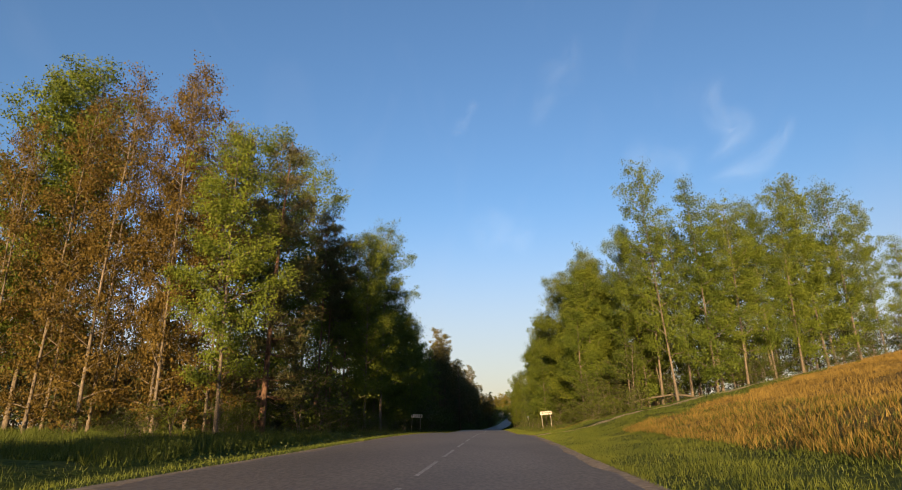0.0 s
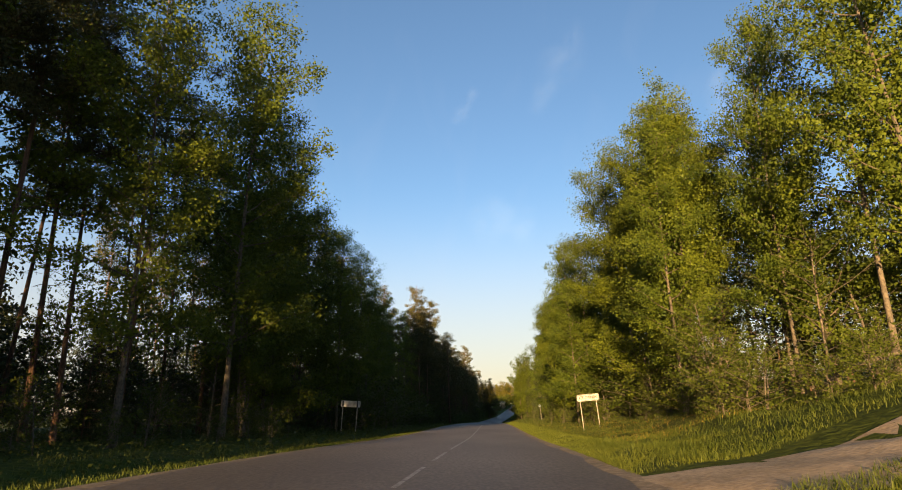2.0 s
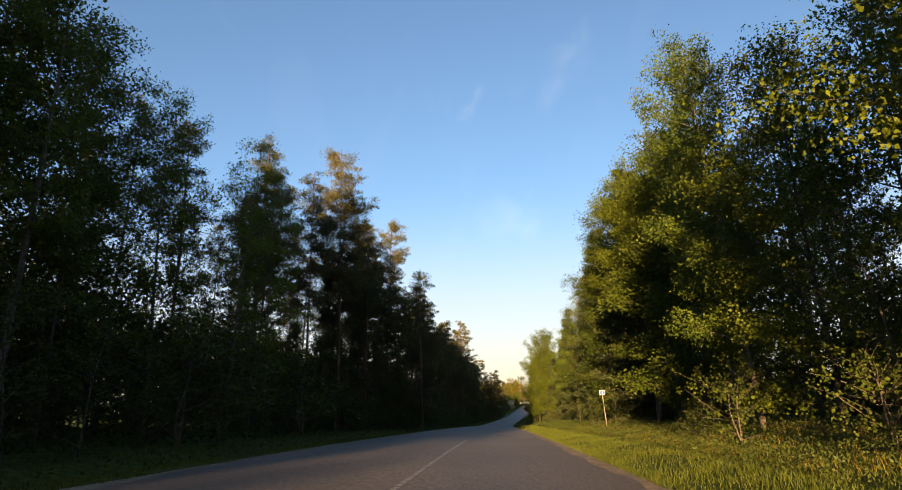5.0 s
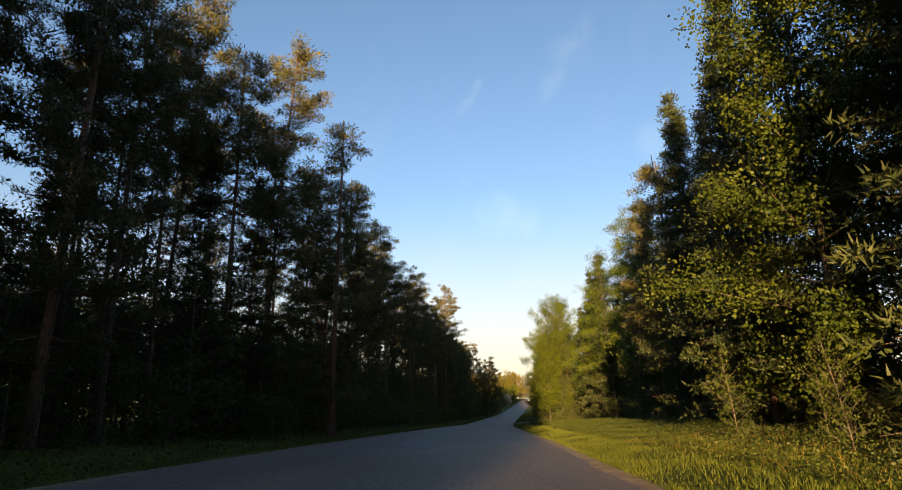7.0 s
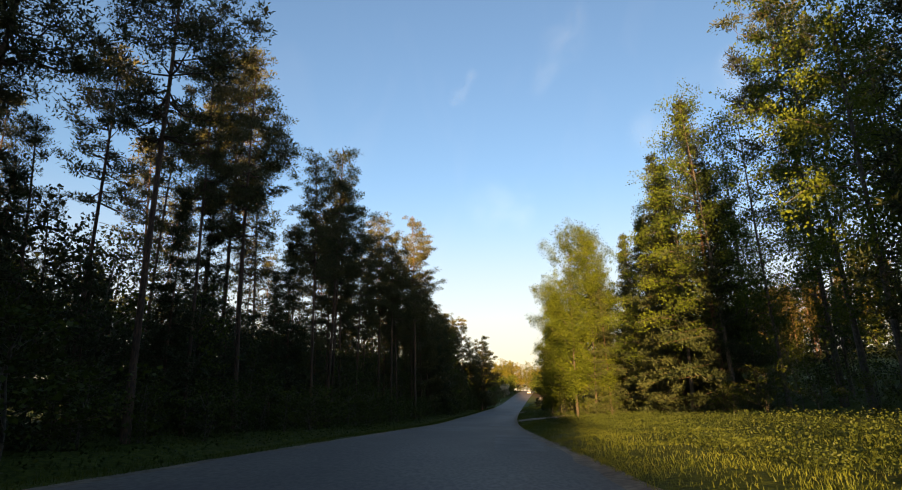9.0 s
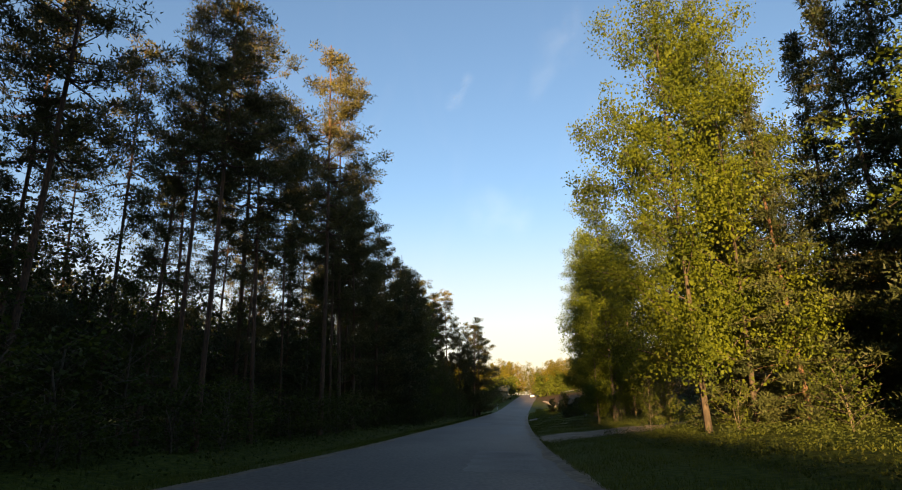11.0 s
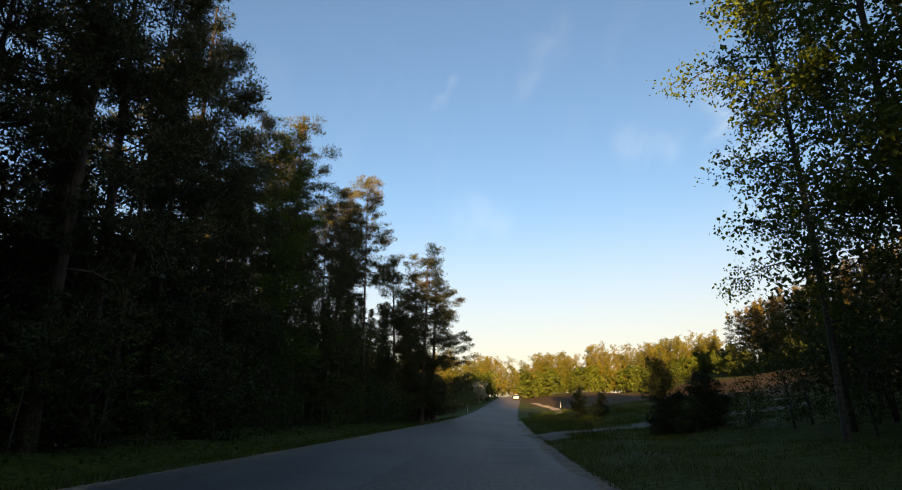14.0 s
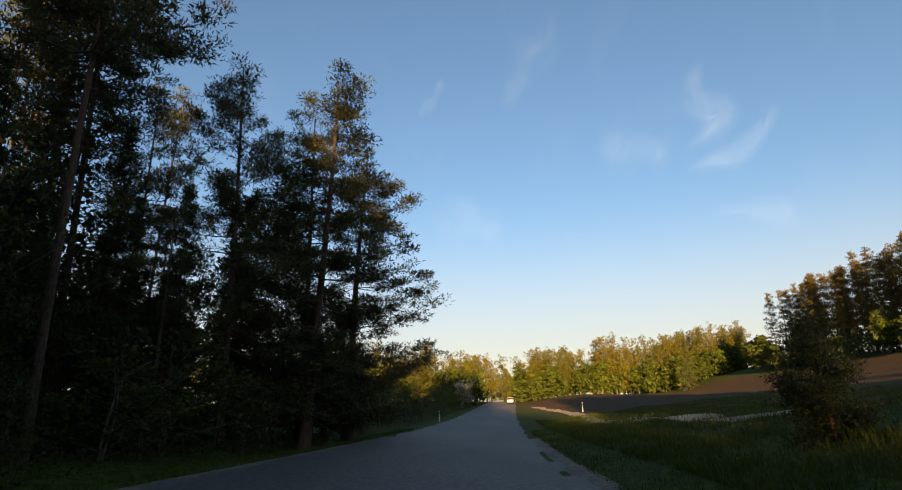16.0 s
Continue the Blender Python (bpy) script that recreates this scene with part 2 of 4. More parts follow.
ROAD_L, ROAD_C, ROAD_R = -6.05, -1.66, 2.42     # edges and middle of the asphalt, from the driving line
BANK = -0.045


def road_l(y):
    return ROAD_L + 0.75 * step(150, 215, y)


def road_r(y):
    return ROAD_R - 0.95 * step(150, 215, y)


def height(l, y):
    """The ground's height at l metres to the right of the driving line."""
    l, y = np.asarray(l, float), np.asarray(y, float)
    z = smooth(y, LZ) + BANK * np.clip(l, road_l(y), road_r(y))
    right, left = np.maximum(l - road_r(y), 0), np.maximum(road_l(y) - l, 0)
    # right: a verge, then a bank that is steep by the first field, gentle in the wood, and a hill by the last field
    steep = 0.19 * (1 - step(55, 110, y)) + (0.07 + 0.06 * step(14, 26, right) * (1 - step(225, 300, y))) * step(55, 110, y) + (0.03 + 0.065 * step(28, 60, right)) * step(232, 318, y)
    z = z + 0.10 * np.minimum(right, 2) + steep * np.maximum(np.minimum(right, 75) - 2, 0) * step(1.5, 7, right)
    z = z - 0.04 * np.exp(-((right - 0.9) / 0.5) ** 2) * (right > 0)
    z = z + 0.5 * np.exp(-(((right - 6) / 4) ** 2)) * step(290, 300, y) * (1 - step(312, 335, y)) * (right > 0)
    z = z - 3.0 * step(14, 44, right) * step(322, 420, y)
    # left: a flat verge and a shallow ditch before the wood
    z = z + 0.03 * np.minimum(left, 40) - 0.30 * np.exp(-((left - 2.6) / 1.0) ** 2) * (left > 0)
    rough = 0.10 * np.sin(l * 0.9 + y * 0.31) * np.sin(y * 0.57 - l * 0.23) + 0.05 * np.sin(l * 2.3 + y * 1.7)
    return z + rough * step(1.5, 5, right + left)


def at(l, y):
    return Vector((float(smooth(y, LX)) + l, y, float(height(l, y))))


def mesh_object(name, verts, faces, mat, parent=None, label="", smooth_shade=False):
    me = bpy.data.meshes.new(name)
    me.from_pydata([tuple(v) for v in verts], [], [tuple(f) for f in faces])
    if mat:
        me.materials.append(mat)
    if smooth_shade:
        me.polygons.foreach_set("use_smooth", [True] * len(me.polygons))
    ob = new(name, me)
    ob.parent = parent
    if label:
        ob["label"] = label
    return ob


def part(name, bm, mat, parent, label=""):
    me = bpy.data.meshes.new(name)
    bm.to_mesh(me)
    bm.free()
    me.materials.append(mat)
    ob = new(name, me)
    ob.parent = parent
    if label:
        ob["label"] = label
    return ob


def sheet(name, ls, ys, mat, lift=0.0):
    """A strip of ground over the grid of ls and ys; ls may depend on y."""
    grid = np.array([[(l, y) for l in (ls(y) if callable(ls) else ls)] for y in ys])
    l, y = grid[..., 0], grid[..., 1]
    z = height(l, y) + lift
    x = smooth(y, LX) + l
    rows, cols = l.shape
    verts = np.stack([x, y, z], -1).reshape(-1, 3)
    faces = [(a * cols + b, a * cols + b + 1, (a + 1) * cols + b + 1, (a + 1) * cols + b) for a in range(rows - 1) for b in range(cols - 1)]
    return mesh_object(name, verts, faces, mat, smooth_shade=True)


YS = np.concatenate([np.linspace(-900, -60, 12, endpoint=False), np.arange(-60, 400, 1.6), np.linspace(400, 640, 40, endpoint=False), np.geomspace(640, 3900, 14)])
wide = np.concatenate([-np.geomspace(2600, 40, 12, endpoint=False), np.arange(-40, -10, 2.0), np.arange(-10, 10, 0.5), np.arange(10, 30, 1.0), np.arange(30, 80, 2.0), np.geomspace(80, 2600, 14)])
ground_mat, gn, gl, gb = material("grassy_ground", 0.95)


def ground_material():
    """Grass with soil and moss; dry stubble and bare ploughed soil where the fields lie."""
    tc = gn.new("ShaderNodeTexCoord")
    sep = gn.new("ShaderNodeSeparateXYZ")
    gl.new(tc.outputs["Object"], sep.inputs[0])
    fine, big = gn.new("ShaderNodeTexNoise"), gn.new("ShaderNodeTexNoise")
    fine.inputs["Scale"].default_value, fine.inputs["Detail"].default_value = 5.0, 6.0
    big.inputs["Scale"].default_value, big.inputs["Detail"].default_value = 0.35, 4.0
    gl.new(tc.outputs["Object"], fine.inputs["Vector"])
    gl.new(tc.outputs["Object"], big.inputs["Vector"])

    def ramp2(src, lo, hi, a=0.35, b=0.65):
        r = gn.new("ShaderNodeValToRGB")
        r.color_ramp.elements[0].color, r.color_ramp.elements[1].color = (*lo, 1), (*hi, 1)
        r.color_ramp.elements[0].position, r.color_ramp.elements[1].position = a, b
        gl.new(src, r.inputs[0])
        return r.outputs[0]

    def blend(fac, a, b):
        m = gn.new("ShaderNodeMix")
        m.data_type = "RGBA"
        gl.new(fac, m.inputs[0])
        gl.new(a, m.inputs[6])
        gl.new(b, m.inputs[7])
        return m.outputs[2]

    def ranged(src, a, b):
        m = gn.new("ShaderNodeMapRange")
        m.inputs[1].default_value, m.inputs[2].default_value = a, b
        gl.new(src, m.inputs[0])
        return m.outputs[0]

    def times(a, b):
        m = gn.new("ShaderNodeMath")
        m.operation = "MULTIPLY"
        gl.new(a, m.inputs[0])
        gl.new(b, m.inputs[1])
        return m.outputs[0]

    grass = ramp2(fine.outputs[0], (0.020, 0.033, 0.005), (0.060, 0.078, 0.011))
    soil = ramp2(fine.outputs[0], (0.025, 0.018, 0.011), (0.065, 0.048, 0.026))
    base = blend(ramp2(big.outputs[0], (0, 0, 0), (0.35, 0.35, 0.35), 0.55, 0.75), grass, soil)
    stubble = ramp2(fine.outputs[0], (0.08, 0.056, 0.016), (0.17, 0.12, 0.034))
    plough = ramp2(fine.outputs[0], (0.042, 0.026, 0.012), (0.085, 0.055, 0.026))
    slant = gn.new("ShaderNodeMath")
    slant.operation = "MULTIPLY_ADD"
    slant.inputs[1].default_value = -0.95
    gl.new(sep.outputs[0], slant.inputs[0])
    gl.new(sep.outputs[1], slant.inputs[2])
    first = times(ranged(sep.outputs[0], 6.2, 8.5), ranged(slant.outputs[0], 28.5, 24.5))
    last = times(times(ranged(sep.outputs[0], 11, 15), ranged(sep.outputs[1], 305, 312)), times(ranged(sep.outputs[0], 68, 62), ranged(sep.outputs[1], 440, 428)))
    gl.new(blend(last, blend(first, base, stubble), plough), gb.inputs["Base Color"])
    bp = gn.new("ShaderNodeBump")
    bp.inputs["Strength"].default_value, bp.inputs["Distance"].default_value = 0.8, 0.08
    gl.new(fine.outputs[0], bp.inputs["Height"])
    gl.new(bp.outputs[0], gb.inputs["Normal"])


gb.inputs["Specular IOR Level"].default_value = 0.08
ground_material()
tagged(sheet("ground", wide, YS, ground_mat), "grassy ground with soil, dry stubble and a ploughed field", "ground", kind="structure")
ROAD_YS = np.concatenate([np.arange(-60, 400, 0.75), np.linspace(400, 560, 30)])


def road_edges(y):
    a = 0.16 * math.sin(y * 0.9) * math.sin(y * 0.23) + 0.04 * math.sin(y * 2.3)
    b = 0.14 * math.sin(y * 0.7 + 2) * math.sin(y * 0.31) + 0.04 * math.sin(y * 1.9)
    return list(np.linspace(float(road_l(y)) + a, ROAD_C, 5)) + list(np.linspace(ROAD_C, float(road_r(y)) + b, 5))[1:]


tagged(sheet("road", road_edges, ROAD_YS, ASPHALT, 0.03), "worn grey asphalt country road with crumbling edges", "road", kind="structure")

# ---- trees ----
def tube(path, radii, sides=6):
    """A tapered limb along the points of path."""
    path, rings, faces = np.asarray(path, float), [], []
    ahead = np.gradient(path, axis=0)
    ahead /= np.linalg.norm(ahead, axis=1, keepdims=True) + 1e-9
    side = np.cross(ahead, (0.31, 0.95, 0.05))
    side /= np.linalg.norm(side, axis=1, keepdims=True) + 1e-9
    up = np.cross(ahead, side)
    for p, u, v, r in zip(path, side, up, radii):
        a = np.arange(sides) * 2 * math.pi / sides
        rings.append(p + r * (np.cos(a)[:, None] * u + np.sin(a)[:, None] * v))
    for i in range(len(path) - 1):
        for k in range(sides):
            j = (k + 1) % sides
            faces.append((i * sides + k, i * sides + j, (i + 1) * sides + j, (i + 1) * sides + k))
    return np.concatenate(rings), faces


def joined(tubes):
    verts, faces, n = [], [], 0
    for v, f in tubes:
        verts.append(v)
        faces += [tuple(i + n for i in q) for q in f]
        n += len(v)
    return np.concatenate(verts), faces


def unit(v):
    return v / (np.linalg.norm(v, axis=1, keepdims=True) + 1e-9)


def leaves(rng, centres, long, wide, droop=0.0, face=None, bias=0.65):
    """One leaf at each centre; with face, most of them turn their flat side that way, as leaves turn to the light."""
    n = len(centres)
    u = rng.normal(size=(n, 3))
    u[:, 2] = u[:, 2] * 0.7 - droop
    if face is None:
        v = unit(np.cross(unit(u), rng.normal(size=(n, 3))))
    else:
        across = unit(unit(face) * bias + unit(rng.normal(size=(n, 3))))
        u = u - across * np.sum(u * across, 1, keepdims=True)
        v = unit(np.cross(across, u))
    u = unit(u)
    s = rng.uniform(0.6, 1.3, (n, 1))
    c = np.asarray(centres)
    kite = np.stack([c - u * s * long * 0.5, c + v * s * wide / 2 - u * s * long * 0.08, c + u * s * long * 0.6, c - v * s * wide / 2 - u * s * long * 0.08], 1)
    return kite.reshape(-1, 3), np.arange(4 * n).reshape(-1, 4)


def tufts(rng, spots, per, spread, long, wide):
    """Flat, cloudy pads of short needles round each spot."""
    n = len(spots) * per
    way = unit(rng.normal(size=(n, 3)))
    size = np.repeat(rng.uniform(0.6, 1.35, len(spots)), per)[:, None]
    root = np.repeat(spots, per, 0) + way * np.array(spread) * rng.random((n, 1)) ** 0.6 * size
    tip = unit(way + 0.9 * unit(rng.normal(size=(n, 3))) + np.array([0, 0, 0.35]))
    side = unit(np.cross(tip, rng.normal(size=(n, 3)))) * wide / 2
    far = root + tip * long * rng.uniform(0.6, 1.3, (n, 1))
    return np.stack([root - side, root + side, far], 1).reshape(-1, 3), np.arange(3 * n).reshape(-1, 3)


def both(a, b):
    return np.concatenate([a[0], b[0]]), [*a[1], *(b[1] + len(a[0]))]


def mesh_of(name, verts, faces, mat, smooth_shade=False):
    me = bpy.data.meshes.new(name)
    me.from_pydata(np.asarray(verts).tolist(), [], [tuple(int(i) for i in f) for f in faces])
    me.materials.append(mat)
    if smooth_shade:
        me.polygons.foreach_set("use_smooth", [True] * len(me.polygons))
    return me


def stem(rng, tall, lean, bend, count=8):
    s = np.linspace(0, 1, count)
    a, b = rng.uniform(0, 6.28, 2)
    x = lean * s * math.cos(a) + bend * np.sin(s * 3.0 + b) * s
    y = lean * s * math.sin(a) + bend * np.cos(s * 2.6 + a) * s
    return np.stack([x, y, s * tall], -1)


def broadleaf_shape(seed, tall, wide, low, clumps, per, leaf=0.24, thick=0.15, droop=0.25, narrow=0.0, multi=1, core=0.5, fine=True):
    """Trunk and crown of a broadleaf tree: limbs that rise and spread, leaves in clumps round their outer ends."""
    rng = np.random.default_rng(seed)
    tubes, centres = [], []
    for k in range(multi):
        trunk = stem(rng, tall * (0.94 if k == 0 else rng.uniform(0.6, 0.85)), 0.5 if multi == 1 else min(1.6, 0.11 * tall), 0.22)
        tubes.append(tube(trunk, np.linspace(thick, 0.02, len(trunk)) * np.r_[1.35, np.ones(len(trunk) - 1)], 7 if fine else 5))
        limbs = int(30 / multi) + 2
        for i in range(limbs):
            s = low + (0.97 - low) * (i + rng.uniform(0.1, 0.9)) / limbs
            root = np.array([np.interp(s * tall, trunk[:, 2], trunk[:, d]) for d in range(3)])
            q = (s - low) / (1 - low)
            reach = wide * (math.sin(math.pi * min(0.97, 0.16 + 0.84 * q) ** (0.75 + narrow)) ** 0.75 * 0.95 + 0.10) * rng.uniform(0.62, 1.2)
            a = i * 2.4 + rng.uniform(-0.5, 0.5)
            rise = rng.uniform(0.35, 0.9) + 0.5 * q
            t = np.linspace(0, 1, 5)[:, None]
            out = np.array([math.cos(a), math.sin(a), 0])
            limb = root + out * reach * t + np.array([0, 0, 1]) * reach * rise * t ** 1.2 - np.array([0, 0, 1]) * droop * reach * t**2.2
            limb[1:] += rng.normal(0, 0.07, (4, 3))
            tubes.append(tube(limb[:: 1 if fine else 2], np.linspace(thick * 0.36 * (1.1 - 0.7 * q), 0.008, 5)[:: 1 if fine else 2], 4 if fine else 3))
            n = max(2, int(clumps * reach / (wide * limbs * 0.72)))
            along = rng.uniform(0.22, 1.06, n) ** 0.75
            spot = root + (np.array([np.interp(along, t[:, 0], limb[:, d] - root[d]) for d in range(3)]).T)
            centres.append(spot + rng.normal(0, 0.24 * wide / 2.6, (n, 3)))
    spots = np.concatenate(centres)
    size = np.repeat(rng.uniform(0.6, 1.4, len(spots)), per)[:, None]
    out = unit(rng.normal(size=(len(spots) * per, 3)))
    puff = min(1.0, wide / 3)
    c = np.repeat(spots, per, 0) + out * rng.uniform(0.35, 1.0, (len(out), 1)) * np.array([0.62, 0.62, 0.46]) * puff * size
    crown = c * np.array([1, 1, 0.0])
    face = out + 0.6 * unit(crown + 1e-6) + np.array([0, 0, 0.25])
    keep = c[:, 2] > 0.25
    inner = spots[rng.random(len(spots)) < core] * np.array([0.55, 0.55, 0.96])
    inner = np.repeat(inner, 4, 0) + rng.normal(0, 0.42, (4 * len(inner), 3))
    inner = inner[inner[:, 2] > 0.3]
    return joined(tubes), both(leaves(rng, c[keep], leaf * 0.88, leaf * 0.66, droop, face[keep]), leaves(rng, inner, leaf * 1.35, leaf * 1.2, 0.0, inner * np.array([1, 1, 0.0]) + 1e-6))


def pine_shape(seed, tall, wide, low, clumps, per, needle=0.30, thick=0.17, fine=True, whorls=16):
    """Trunk and crown of a Scots pine: bare below, dead stubs, then whorls of boughs with flat tufts of needles."""
    rng = np.random.default_rng(seed)
    trunk = stem(rng, tall, 0.5, 0.16, 9)
    tubes, centres = [tube(trunk, np.linspace(thick, 0.03, 9) * np.r_[1.3, np.ones(8)], 8)], []
    for i in range(whorls):
        q = (i + rng.uniform(0, 0.6)) / whorls
        s = low + (0.985 - low) * q
        for k in range(rng.integers(3, 5)):
            a = rng.uniform(0, 6.28)
            root = np.array([np.interp(s * tall, trunk[:, 2], trunk[:, d]) for d in range(3)])
            reach = wide * (1.0 - 0.80 * q**1.5) * rng.uniform(0.45, 1.15) * (0.6 + 0.4 * min(1, q * 4))
            t = np.linspace(0, 1, 5)[:, None]
            out = np.array([math.cos(a), math.sin(a), 0])
            limb = root + out * reach * t + np.array([0, 0, 1]) * (reach * (0.10 + 0.55 * q) * t - 0.16 * reach * np.sin(t * math.pi))
            limb[1:] += rng.normal(0, 0.06, (4, 3))
            tubes.append(tube(limb[:: 1 if fine else 2], np.linspace(0.05 * (1.15 - q), 0.008, 5)[:: 1 if fine else 2], 4 if fine else 3))
            n = max(3, int(clumps * reach / (wide * whorls * 3.5 * 0.5)))
            along = rng.uniform(0.30, 1.05, n) ** 0.7
            spot = np.array([np.interp(along, t[:, 0], limb[:, d]) for d in range(3)]).T
            centres.append(spot + rng.normal(0, 0.16, (n, 3)) * np.array([1, 1, 0.7]) * (0.5 + along[:, None]))
    for i in range(16 if fine else 8):
        s, a, r = rng.uniform(min(0.22, low), low + 0.06), rng.uniform(0, 6.28), rng.uniform(0.4, 1.5)
        root = np.array([np.interp(s * tall, trunk[:, 2], trunk[:, d]) for d in range(3)])
        tubes.append(tube(root + np.outer(np.linspace(0, 1, 3), (math.cos(a) * r, math.sin(a) * r, rng.uniform(-0.5, 0.2) * r)), (0.02, 0.013, 0.005), 3))
    spots = np.concatenate(centres)
    inner = spots[::3] + rng.normal(0, 0.12, spots[::3].shape)
    return joined(tubes), both(tufts(rng, spots, per, (0.50, 0.50, 0.24) if tall > 6 else (0.3, 0.3, 0.2), needle * 0.72, needle * 0.26), leaves(rng, inner, 0.26, 0.18, 0.0, np.tile((0.0, 0.0, 1.0), (len(inner), 1))))


def spruce_shape(seed, tall, wide, low, rings, per, needle=0.26):
    """A conical spruce with drooping, layered boughs."""
    rng = np.random.default_rng(seed)
    trunk = stem(rng, tall, 0.1, 0.05, 6)
    tubes, centres = [tube(trunk, np.linspace(0.008 * tall, 0.01, 6), 6)], []
    for i in range(rings):
        q = (i + rng.uniform(0, 0.5)) / rings
        s = low + (0.99 - low) * q
        for k in range(5):
            a, reach = rng.uniform(0, 6.28), wide * (1 - q) ** 0.85 * rng.uniform(0.6, 1.15) + 0.08
            root = np.array([0, 0, s * tall])
            t = np.linspace(0, 1, 4)[:, None]
            limb = root + np.array([math.cos(a), math.sin(a), 0]) * reach * t + np.array([0, 0, 1]) * reach * (-0.38 * t + 0.22 * t**2)
            tubes.append(tube(limb[::3], (0.022, 0.005), 3))
            n = max(2, int(reach / wide * 8))
            along = rng.uniform(0.15, 1.05, n)
            centres.append(np.array([np.interp(along, t[:, 0], limb[:, d]) for d in range(3)]).T + rng.normal(0, 0.07, (n, 3)))
    spots = np.concatenate(centres)
    fat = (tall / 6) ** 0.5
    return joined(tubes), tufts(rng, spots, per, (0.24 * fat, 0.24 * fat, 0.13 * fat), needle * 1.1, needle * 0.36)


class Kind:
    """A kind of tree: a few shapes, each built once with its parts and then copied."""

    def __init__(self, name, label, category, group, shapes, bark, leaf, tall):
        self.name, self.label, self.category, self.group, self.tall = name, label, category, group, tall
        self.meshes = [(mesh_of("trunk", *t, bark, True), mesh_of("crown", *c, leaf)) for t, c in shapes]
        self.made, self.turn = {}, 0

    def plant(self, l, y, tall, spread=1.0, turn=None, sink=0.12, label=""):
        if tall < 9 and abs(l + 11.4) < 2.8 and 75 < y < 86:      # the verge round the bare sign is kept clear
            return None
        i = self.turn % len(self.meshes)
        self.turn += 1
        k = tall / self.tall
        angle = random.uniform(0, 360) if turn is None else turn
        spot = at(l, y)
        m = pose(spot.x, spot.y, spot.z - sink, random.uniform(-1.5, 1.5), random.uniform(-1.5, 1.5), angle) @ Matrix.Diagonal((k * spread, k * spread, k, 1))
        if i in self.made:
            ob = copy_thing(self.made[i], m)
            ob.matrix_basis = m
        else:
            ob = new(self.name)
            for me, n in zip(self.meshes[i], ("trunk", "crown")):
                child = new(n, me)
                child.parent = ob
            tagged(ob, self.label, self.category, self.group)
            ob.matrix_basis = m
            self.made[i] = ob
        if label:
            ob["label"] = label
        return ob


def broad(seed, tall, wide, low, clumps, per, **k):
    return broadleaf_shape(seed, tall, wide, low, clumps, per, **k)


PINE = Kind("pine_tree", "tall Scots pine with a bare orange-brown trunk at the forest edge", "pine tree", "pines along the road",
            [pine_shape(s, 21, 3.2, 0.46 + 0.05 * (s % 3), 290, 66, needle=0.23, thick=0.125) for s in (1, 2, 3, 4)], BARK_PINE, NEEDLE, 21)
PINE_MID = Kind("pine_tree", "tall Scots pine standing inside the shady forest", "pine tree", "pines in the forest",
                [pine_shape(s, 21, 3.0, 0.55, 150, 34, needle=0.30, thick=0.13, fine=False) for s in (11, 12, 13)], BARK_PINE, NEEDLE, 21)
PINE_FULL = Kind("pine_tree", "bushy Scots pine with boughs almost to the ground", "pine tree", "pines along the road",
                 [pine_shape(s, 17, 3.4, 0.12, 380, 60, needle=0.23) for s in (21, 22, 23)], BARK_PINE, NEEDLE, 17)
ASPEN = Kind("aspen_tree", "tall green aspen with a pale trunk at the forest edge", "tree", "broadleaf trees along the road",
             [broad(s, 21, 3.3, 0.15, 660, 44, leaf=0.13, narrow=0.05, thick=0.125, core=1.0) for s in (31, 32, 33)], BARK_PALE, LEAF_ASPEN, 21)
ALDER = Kind("alder_tree", "leafy green alder with low branches at the forest edge", "tree", "broadleaf trees along the road",
             [broad(s, 17, 3.7, 0.05, 680, 44, leaf=0.125, narrow=-0.15, thick=0.115, core=1.0) for s in (41, 42, 43)], BARK_DARK, LEAF, 17)
BIRCH = Kind("birch_tree", "slender birch with hanging twigs and a pale trunk", "birch tree", "birches along the road",
             [broad(s, 20, 2.8, 0.20, 480, 26, leaf=0.125, droop=0.75, core=0.3, thick=0.12) for s in (51, 52, 53)], BARK_PALE, LEAF_ASPEN, 20)
INNER = Kind("forest_tree", "slender broadleaf tree inside the forest", "tree", "trees inside the forest",
             [broad(s, 19, 3.0, 0.36, 260, 22, leaf=0.17, core=0.5, fine=False) for s in (61, 62, 63)], BARK_PALE, LEAF, 19)
RUST = Kind("rusty_tree", "slender tree with rusty brown foliage", "tree", "rusty trees by the verge",
            [broad(s, 20, 2.6, 0.04, 520, 26, leaf=0.12, core=0.5, thick=0.11) for s in (71, 72, 73)], BARK_PALE, LEAF_RUST, 20)
YOUNG = Kind("young_tree", "young broadleaf tree in the forest's undergrowth", "tree", "undergrowth",
             [broad(s, 7, 2.2, 0.06, 110, 17, leaf=0.13, thick=0.06, core=0.2, fine=False) for s in (81, 82, 83)], BARK_PALE, LEAF_SHADED, 7)
BUSH = Kind("bush", "leafy green bush at the forest edge", "bush", "undergrowth",
            [broad(s, 2.6, 1.5, 0.05, 48, 16, leaf=0.10, thick=0.03, multi=2, core=0.15, fine=False) for s in (91, 92, 93)], BARK_PALE, LEAF_SHADED, 2.6)
SPRUCE = Kind("young_spruce", "young dark green spruce with layered boughs", "spruce tree", "undergrowth",
              [spruce_shape(s, 7, 2.0, 0.03, 14, 16, needle=0.17) for s in (101, 102)], BARK_PINE, NEEDLE_DARK, 7)
